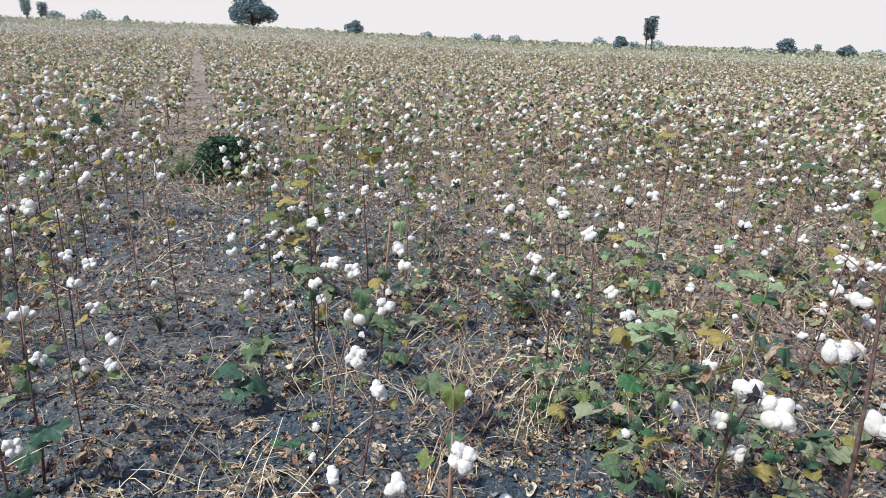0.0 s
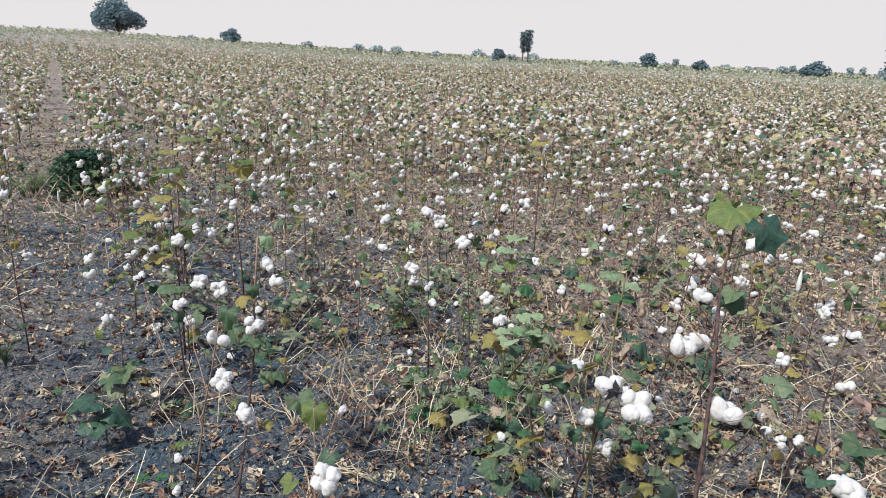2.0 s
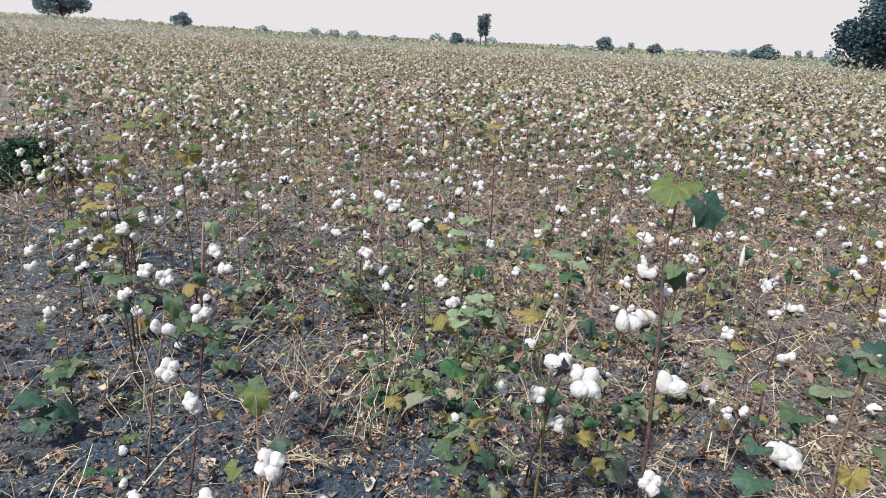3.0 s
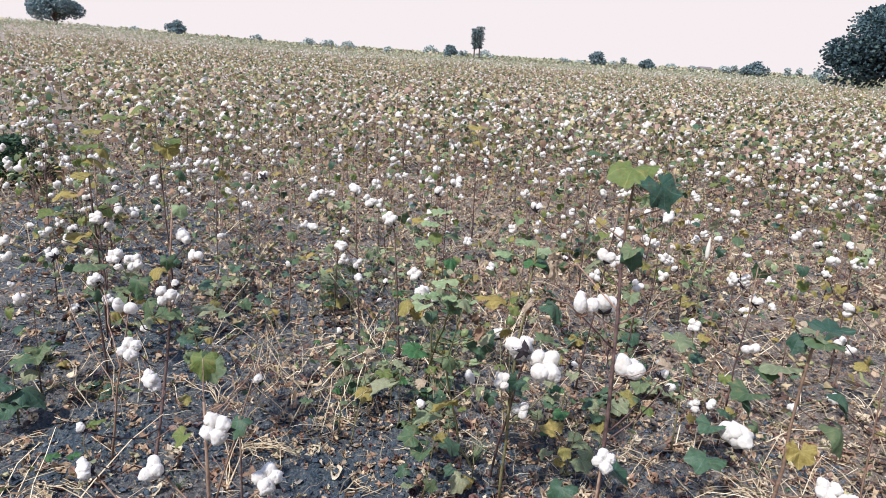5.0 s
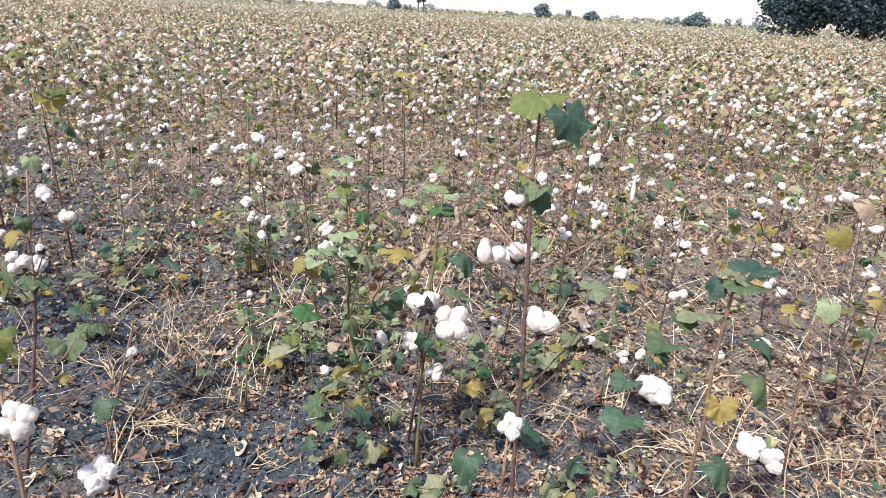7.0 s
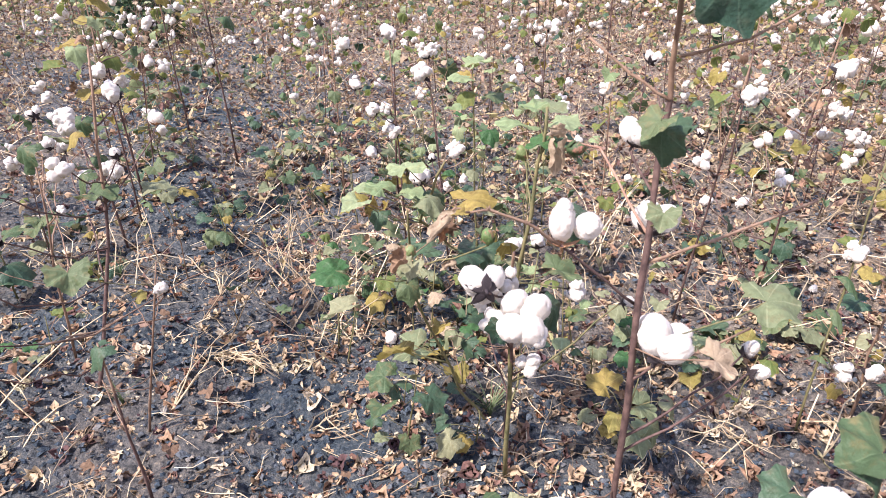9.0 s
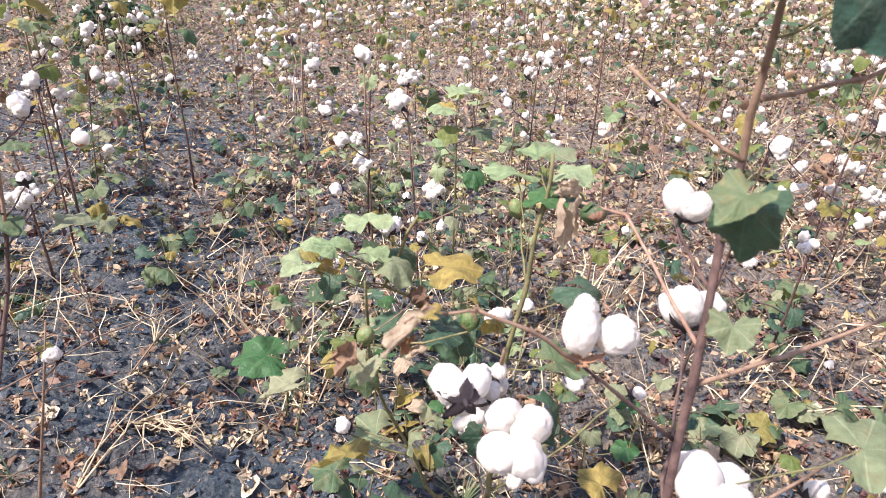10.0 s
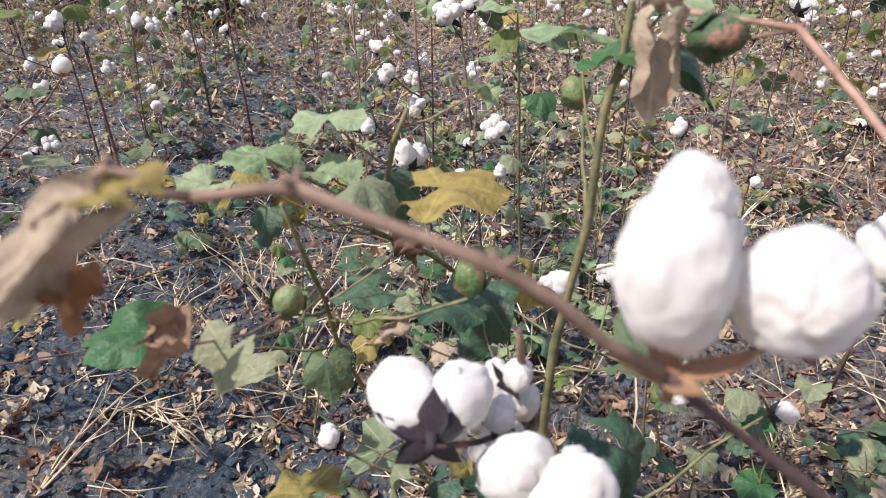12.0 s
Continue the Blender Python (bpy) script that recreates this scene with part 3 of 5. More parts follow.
    for x, y, z, size in pods:
        if not free_pod:
            branch((x, y, z), "branch", 0.03, 0.0022, STEM_GREEN)
        part("green_boll", POD_DRY if free_pod else POD_MESH, plant, Matrix.Translation(Vector((x, y, z)) - base) @ Euler((1.3, 0.3, 1.2) if free_pod else (r.uniform(-0.6, 0.6), r.uniform(-0.6, 0.6), r.uniform(0, 6))).to_matrix().to_4x4() @ Matrix.Diagonal((size, size, size, 1)), "unopened boll with reddened bracts" if free_pod else "green unopened boll")
    for i in range(husks):
        z = base.z + (top.z - base.z) * r.uniform(0.35, 0.98)
        a, h, size = r.uniform(0, 6.28), r.uniform(0.05, 0.15), r.uniform(0.035, 0.05)
        at = stem_at(z) + Vector((math.cos(a) * h, math.sin(a) * h, 0.03))
        branch(at, "branch", 0.02, 0.0022, stem)
        part("burr", BURRS[i % 2], plant, Matrix.Translation(at - base) @ frame_along((math.cos(a), math.sin(a), r.uniform(-0.3, 1.2)), i) @ Matrix.Scale(size, 4), "empty dark dry burr")
    for i in range(extra):
        z = base.z + 0.1 + (top.z - base.z) * r.uniform(0.1, 0.98)
        a, h = r.uniform(0, 6.28), r.uniform(0.05, 0.17)
        s = stem_at(z)
        kind = r.choice("gggdyyppddd" if sharp else "gggvdyyylpbovl")
        style = r.choice(("crumple", "roll", "droop") if kind in "bo" else ("flat", "fold", "droop", "droop"))
        size = r.uniform(0.024, 0.054) if lo else r.uniform(0.028, 0.05)
        foot = s + Vector((math.cos(a) * h, math.sin(a) * h, 0.02))
        branch(foot, "petiole", 0.01, 0.0013, STEM_TAN)
        q = Euler((r.uniform(-1.2, 0.3), r.uniform(-0.5, 0.5), a - math.pi / 2)).to_matrix().to_4x4()
        me = LEAVES_LO[kind, style if style in ("flat", "droop", "crumple") else "droop"] if lo else r.choice(LEAVES[kind, style])
        part("leaf", me, plant, Matrix.Translation(foot - base) @ q @ Matrix.Diagonal((size, size, size, 1)))
    for i in range(twigs):
        z = base.z + (top.z - base.z) * r.uniform(0.3, 0.95)
        a, h = r.uniform(0, 6.28), r.uniform(0.06, 0.16)
        s = stem_at(z)
        branch(s + Vector((math.cos(a) * h, math.sin(a) * h, h * 0.5)), "twig", 0.0, 0.0016, STEM_TAN)
    part("stem", body.mesh("stem", slots), plant)
    return plant


# the tall plant that the walk ends beside
cotton_plant("tall reddish brown cotton plant with large open bolls", (1.215, 1.51), (1.185, 1.535, 1.27),
    bolls=[(1.077, 1.505, 0.938, 0.073, "pair", -10, 80, 3.25), (1.25, 1.735, 0.845, 0.09, "three", 10, 60), (1.175, 1.60, 1.045, 0.058, "three", 60, 60), (1.247, 1.51, 0.735, 0.1, "three", 60, 60, 0.6), (1.42, 1.60, 0.655, 0.05, "small", 60, 30), (1.44, 1.585, 0.615, 0.05, "small", 80, 10)],
    # first two leaves: shaded and lit halves of one folded leaf, by colour
    leaves=[(1.166, 1.453, 1.075, 0.050, "d", "droop", 200, -72, 10), (1.152, 1.452, 1.098, 0.036, "g", "fold", 250, -35, 0), (1.165, 1.53, 1.295, 0.085, "v", "flat", 225, -22, 0), (1.225, 1.435, 1.255, 0.075, "d", "flat", 150, -55, 10), (0.886, 1.440, 0.954, 0.048, "o", "wilt", 253, -44, 78), (0.889, 1.449, 0.938, 0.02, "r", "crumple", 200, -60, 0), (1.06, 1.75, 0.985, 0.035, "o", "crumple", 250, 0, 0), (1.275, 1.36, 0.80, 0.04, "o", "fold", 100, -20, 10), (1.395, 1.493, 0.822, 0.06, "p", "flat", 90, 5, 10), (1.07, 1.745, 0.94, 0.055, "o", "roll", 180, -75, 0), (1.19, 1.47, 0.96, 0.03, "p", "fold", 200, -40, 0), (0.905, 1.45, 0.975, 0.017, "y", "fold", 270, 0, 0)],
    pods=[(1.085, 1.735, 0.965, 0.035)], thick=0.0068, seed=3, sharp=True, via=[(1.188, 1.515, 0.80), (1.205, 1.578, 1.10)], twigs=1, free=1, free_pod=True, free_leaf=(1, 4, 5, 6, 9, 11),
    canes=[(0.00235, (1.188, 1.52, 0.788), (1.11, 1.499, 0.8605), (1.055, 1.484, 0.912)), (0.0023, (1.055, 1.484, 0.912), (1.007, 1.469, 0.952), (0.952, 1.466, 0.973), (0.925, 1.46, 0.971)), (0.0016, (0.925, 1.46, 0.971), (0.905, 1.455, 0.98), (0.886, 1.446, 0.966)),
           (0.0022, (1.195, 1.545, 0.90), (1.139, 1.715, 0.977), (1.085, 1.735, 0.982)), (0.0013, (1.139, 1.715, 0.977), (1.08, 1.745, 0.96)), (0.0024, (1.204, 1.575, 1.10), (1.15, 1.60, 1.13), (1.09, 1.63, 1.175)), (0.0024, (1.207, 1.577, 1.16), (1.30, 1.58, 1.185), (1.37, 1.60, 1.22)),
           (0.0028, (1.195, 1.53, 0.86), (1.30, 1.56, 0.885), (1.47, 1.62, 0.93)), (0.0026, (1.20, 1.515, 0.66), (1.30, 1.52, 0.70), (1.40, 1.58, 0.71))])
cotton_plant("low cotton plant with a full four-lobed boll", (1.06, 1.28), (1.05, 1.25, 0.62),
    bolls=[(1.055, 1.25, 0.612, 0.062, "four", 200, 45)], leaves=[(1.14, 1.30, 0.52, 0.05, "d", "fold", 130, -30, 0), (0.95, 1.27, 0.50, 0.06, "d", "droop", 230, -40, 0)], seed=5, extra=1)
cotton_plant("cotton plant with a crowded cluster of bolls", (1.02, 2.02), (1.0, 1.66, 0.80),
    bolls=[(1.017, 1.605, 0.703, 0.1, "four", 187, 50, 0.5), (0.948, 1.645, 0.745, 0.085, "three", 352, -8), (0.99, 1.66, 0.728, 0.04, "small", 150, 60), (1.0, 1.69, 0.745, 0.04, "small", 100, 60), (0.985, 1.70, 0.70, 0.06, "four", 200, 50), (1.056, 1.85, 0.40, 0.062, "three", 200, 30), (0.972, 1.83, 0.53, 0.058, "four", 210, 50), (0.94, 2.11, 0.40, 0.058, "puff", 200, 40)],
    leaves=[(1.10, 1.72, 0.63, 0.06, "d", "droop", 120, -45, 0), (0.92, 1.95, 0.62, 0.08, "d", "droop", 200, -35, 0), (1.09, 1.95, 0.4, 0.06, "d", "fold", 90, -20, 0)],
    thick=0.0055, seed=7, sharp=True, via=[(1.02, 1.95, 0.2), (1.01, 1.76, 0.62)], extra=2)
cotton_plant("slanting green-stemmed cotton plant with few bolls", (0.985, 2.09), (0.80, 1.76, 0.83),
    bolls=[(0.722, 1.955, 0.387, 0.052, "small", 250, 60)],
    leaves=[(0.80, 1.58, 0.805, 0.042, "b", "crumple", 240, -45, 0), (0.634, 1.735, 0.705, 0.056, "e", "flat", 255, 6, -10), (0.82, 1.61, 0.785, 0.03, "p", "fold", 210, -50, 0), (0.58, 2.0, 0.43, 0.075, "p", "fold", 250, -10, 20), (0.75, 2.035, 0.285, 0.075, "p", "fold", 260, -15, 0), (0.745, 1.77, 0.48, 0.07, "y", "fold", 265, -5, 30), (0.79, 1.83, 0.60, 0.045, "g", "droop", 160, -40, 0)],
    pods=[(0.796, 1.748, 0.735, 0.035), (0.956, 1.75, 0.765, 0.034)], stem=STEM_GREEN, thick=0.0045, seed=9, via=[(0.892, 2.03, 0.163), (0.79, 1.90, 0.555)], extra=2)
cotton_plant("cotton plant with broad pale and yellow leaves", (0.93, 2.86), (0.86, 1.94, 0.86),
    bolls=[(0.77, 2.277, 0.69, 0.062, "three"), (0.84, 2.37, 0.62, 0.05, "small"), (1.02, 2.074, 0.595, 0.058, "puff"), (1.175, 1.987, 0.522, 0.058, "three")],
    leaves=[(0.687, 1.907, 0.812, 0.052, "l", "flat", 250, 8, 10), (0.72, 1.88, 0.83, 0.042, "l", "flat", 300, 15, 0), (0.675, 1.83, 0.805, 0.042, "l", "fold", 220, 0, 0), (0.775, 1.95, 0.85, 0.05, "l", "flat", 350, 5, -10), (0.80, 1.90, 0.80, 0.045, "l", "fold", 100, 0, 0), (0.845, 1.87, 0.80, 0.05, "p", "droop", 120, -10, 0), (0.938, 1.86, 0.815, 0.07, "y", "flat", 80, 5, 0), (0.925, 1.886, 0.666, 0.05, "d", "flat", 100, -5, 0), (0.815, 1.871, 0.687, 0.048, "d", "flat", 250, 0, 0), (0.64, 1.95, 0.77, 0.05, "y", "droop", 250, -20, 0), (0.72, 1.87, 0.76, 0.035, "d", "droop", 200, -30, 0), (0.70, 1.99, 0.70, 0.06, "y", "crumple", 180, -30, 0), (0.83, 1.97, 0.76, 0.06, "g", "droop", 150, -20, 0)],
    stem=STEM_GREEN, thick=0.0055, seed=11, via=[(0.90, 2.6, 0.25), (0.80, 1.98, 0.70)], extra=4)
cotton_plant("cotton plant with green leafy top", (1.02, 1.88), (1.06, 1.875, 1.0),
    bolls=[(1.10, 2.29, 0.494, 0.055, "puff"), (1.30, 1.98, 0.50, 0.05, "small")],
    leaves=[(1.05, 1.88, 0.93, 0.052, "e", "flat", 260, 0, 0), (1.0, 1.99, 0.93, 0.06, "l", "flat", 230, 12, 0), (1.11, 1.90, 0.965, 0.05, "l", "flat", 110, 5, 0), (1.03, 1.93, 0.985, 0.04, "l", "fold", 300, 15, 0), (1.13, 1.95, 0.92, 0.07, "d", "droop", 80, -20, 0), (1.08, 2.02, 0.97, 0.055, "p", "flat", 20, 10, 0), (1.15, 1.83, 0.78, 0.07, "d", "droop", 130, -30, 0), (1.12, 1.80, 0.68, 0.06, "g", "fold", 90, -10, 0)],
    pods=[(1.03, 1.96, 0.86, 0.034)], stem=STEM_GREEN, thick=0.0058, seed=13, via=[(1.018, 1.855, 0.58), (1.046, 1.865, 0.85)], extra=3)
cotton_plant("cotton plant with broad green leaves over two bolls", (1.55, 1.22), (1.46, 1.105, 1.02),
    bolls=[(1.388, 1.204, 0.689, 0.1, "puff", 230, 50), (1.52, 1.03, 0.64, 0.06, "four", 200, 50), (1.56, 1.0, 0.62, 0.06, "three", 170, 50)],
    leaves=[(1.37, 1.195, 0.812, 0.062, "g", "fold", 255, 5, 0), (1.40, 1.19, 0.79, 0.05, "d", "droop", 110, -40, 0), (1.413, 1.15, 0.905, 0.062, "p", "flat", 250, 8, 15), (1.40, 1.16, 0.88, 0.04, "g", "fold", 200, -10, 0), (1.46, 1.08, 1.0, 0.06, "g", "flat", 220, 15, 0), (1.52, 1.11, 1.02, 0.06, "d", "fold", 90, 15, 0), (1.43, 1.13, 0.985, 0.042, "d", "droop", 250, -30, 0), (1.55, 1.06, 0.86, 0.062, "d", "droop", 120, -35, 0), (1.56, 1.05, 0.76, 0.07, "g", "droop", 150, -45, 0), (1.315, 1.23, 0.70, 0.045, "d", "fold", 250, -5, 0), (1.44, 1.05, 0.72, 0.045, "y", "fold", 200, -60, 0), (1.30, 1.20, 0.62, 0.06, "d", "flat", 240, -10, 0), (1.50, 1.05, 0.55, 0.06, "d", "droop", 160, -30, 0), (1.46, 1.12, 1.01, 0.05, "p", "flat", 300, 20, 0)],
    stem=STEM_TAN, thick=0.0065, seed=15, via=[(1.50, 1.16, 0.5)])
cotton_plant("thin cotton plant topped with light green leaves", (0.93, 2.78), (0.90, 2.66, 0.88),
    leaves=[(0.85, 2.62, 0.87, 0.06, "l", "flat", 250, 5, 0), (0.93, 2.66, 0.91, 0.06, "l", "fold", 60, 10, 0), (0.88, 2.6, 0.82, 0.05, "v", "droop", 200, -20, 0), (0.98, 2.66, 0.80, 0.055, "g", "flat", 110, -5, 0), (0.84, 2.7, 0.76, 0.055, "l", "flat", 280, 0, 0), (0.96, 2.6, 0.70, 0.05, "e", "droop", 170, -20, 0)], stem=STEM_GREEN, thick=0.0045, seed=29, extra=4)
# along the left of the walk
cotton_plant("cotton plant with full low bolls and a withered leaf", (0.13, 1.22), (0.12, 1.14, 0.90),
    bolls=[(0.14, 1.125, 0.85, 0.062, "four", 200, 40), (0.235, 1.15, 0.71, 0.064, "four", 190, 50), (0.0, 1.22, 0.705, 0.055, "three", 240, 45), (-0.16, 1.30, 0.66, 0.05, "puff", 250, 40)],
    leaves=[(0.115, 1.16, 0.965, 0.042, "v", "droop", 190, -50, 0), (0.06, 1.2, 0.78, 0.03, "v", "fold", 240, -40, 0)], stem=STEM_TAN, seed=17, twigs=4)
cotton_plant("dark-stemmed cotton plant hung with many bolls", (-0.22, 2.10), (-0.14, 2.40, 1.0),
    bolls=[(-0.198, 1.9, 0.663, 0.075, "four", 200, 35), (-0.10, 1.715, 0.65, 0.07, "puff", 170, 40), (-0.132, 2.12, 0.75, 0.066, "three"), (-0.205, 1.915, 0.795, 0.066, "pair", 200, 60), (-0.40, 2.60, 0.735, 0.066, "four", 200, 40), (-0.29, 2.434, 0.765, 0.07, "four", 190, 40), (-0.108, 2.40, 0.875, 0.07, "puff", 190, 60), (-0.498, 2.687, 0.607, 0.062, "three"), (-0.10, 2.60, 0.738, 0.062, "pair"), (-0.16, 2.40, 0.638, 0.062, "four", 190, 40), (-0.15, 2.41, 0.69, 0.05, "small"), (-0.29, 1.70, 0.523, 0.042, "small"), (-0.32, 1.766, 0.365, 0.045, "small")],
    leaves=[(-0.22, 2.12, 0.78, 0.06, "g", "droop", 200, -50, 0), (-0.14, 2.3, 0.60, 0.08, "g", "fold", 90, 0, 0), (-0.02, 2.4, 0.58, 0.07, "p", "fold", 60, 0, 0), (-0.25, 2.35, 0.62, 0.06, "g", "droop", 230, -40, 0)],
    seed=19, via=[(-0.17, 2.30, 0.45)], extra=5, thick=0.0068)
cotton_plant("straggling cotton plant bent over the furrow", (0.0, 1.98), (0.18, 1.93, 0.60),
    bolls=[(0.173, 1.937, 0.526, 0.05, "small", 200, 50)], leaves=[(0.05, 1.8, 0.62, 0.06, "g", "fold", 150, -30, 0)], stem=STEM_TAN, thick=0.004, seed=21, twigs=5,
    canes=[(0.0022, (-0.02, 1.76, 0.48), (0.04, 1.84, 0.45), (0.13, 2.15, 0.42), (0.36, 2.67, 0.32)), (0.0018, (0.0, 1.8, 0.47), (0.09, 2.0, 0.38), (0.18, 2.3, 0.24)), (0.0016, (0.13, 2.15, 0.42), (0.16, 2.1, 0.56), (0.17, 2.05, 0.64)), (0.0015, (0.06, 1.93, 0.44), (-0.08, 2.05, 0.32), (-0.22, 2.1, 0.2))])
cotton_plant("short cotton plant with one withered dark leaf", (0.13, 1.74), (0.13, 1.72, 0.52),
    leaves=[(0.12, 1.70, 0.5, 0.05, "d", "droop", 220, -30, 0)], seed=27, thick=0.0045, twigs=2)
for x, y, seed in ((-1.18, 1.55, 61), (-1.42, 2.05, 62), (-1.0, 1.1, 63), (-1.62, 1.6, 64)):
    cotton_plant("leafy cotton plant at the near edge of the lane", (x, y), (x + 0.03, y, 0.72), bolls=[(x + 0.1, y - 0.05, 0.55, 0.055, "four"), (x - 0.08, y, 0.66, 0.055, "three")],
        leaves=[(x + 0.12, y - 0.08, 0.28, 0.09, "d", "flat", 140, 0, 0), (x - 0.05, y - 0.12, 0.4, 0.08, "p", "fold", 200, -10, 0), (x + 0.02, y - 0.1, 0.2, 0.085, "d", "droop", 180, -15, 0)], seed=seed, extra=8, twigs=3)
cotton_plant("thin cotton plant with a boll at its tip", (-0.40, 2.30), (-0.26, 2.22, 0.72),
    bolls=[(-0.224, 2.218, 0.593, 0.04, "small"), (-0.473, 2.576, 0.649, 0.055, "four"), (-0.72, 2.897, 0.65, 0.055, "three")], leaves=[], stem=STEM_TAN, thick=0.0045, seed=23, twigs=5, extra=3)
cotton_plant("low green cotton seedling with dark leaves", (-0.84, 2.66), (-0.83, 2.64, 0.25),
    leaves=[(-0.90, 2.6, 0.2, 0.1, "d", "flat", 240, 5, 0), (-0.75, 2.6, 0.16, 0.1, "d", "droop", 110, -10, 0), (-0.83, 2.55, 0.12, 0.1, "d", "flat", 180, 0, 0), (-0.8, 2.7, 0.26, 0.07, "g", "flat", 60, 20, 0)], stem=STEM_GREEN, thick=0.004, seed=25)
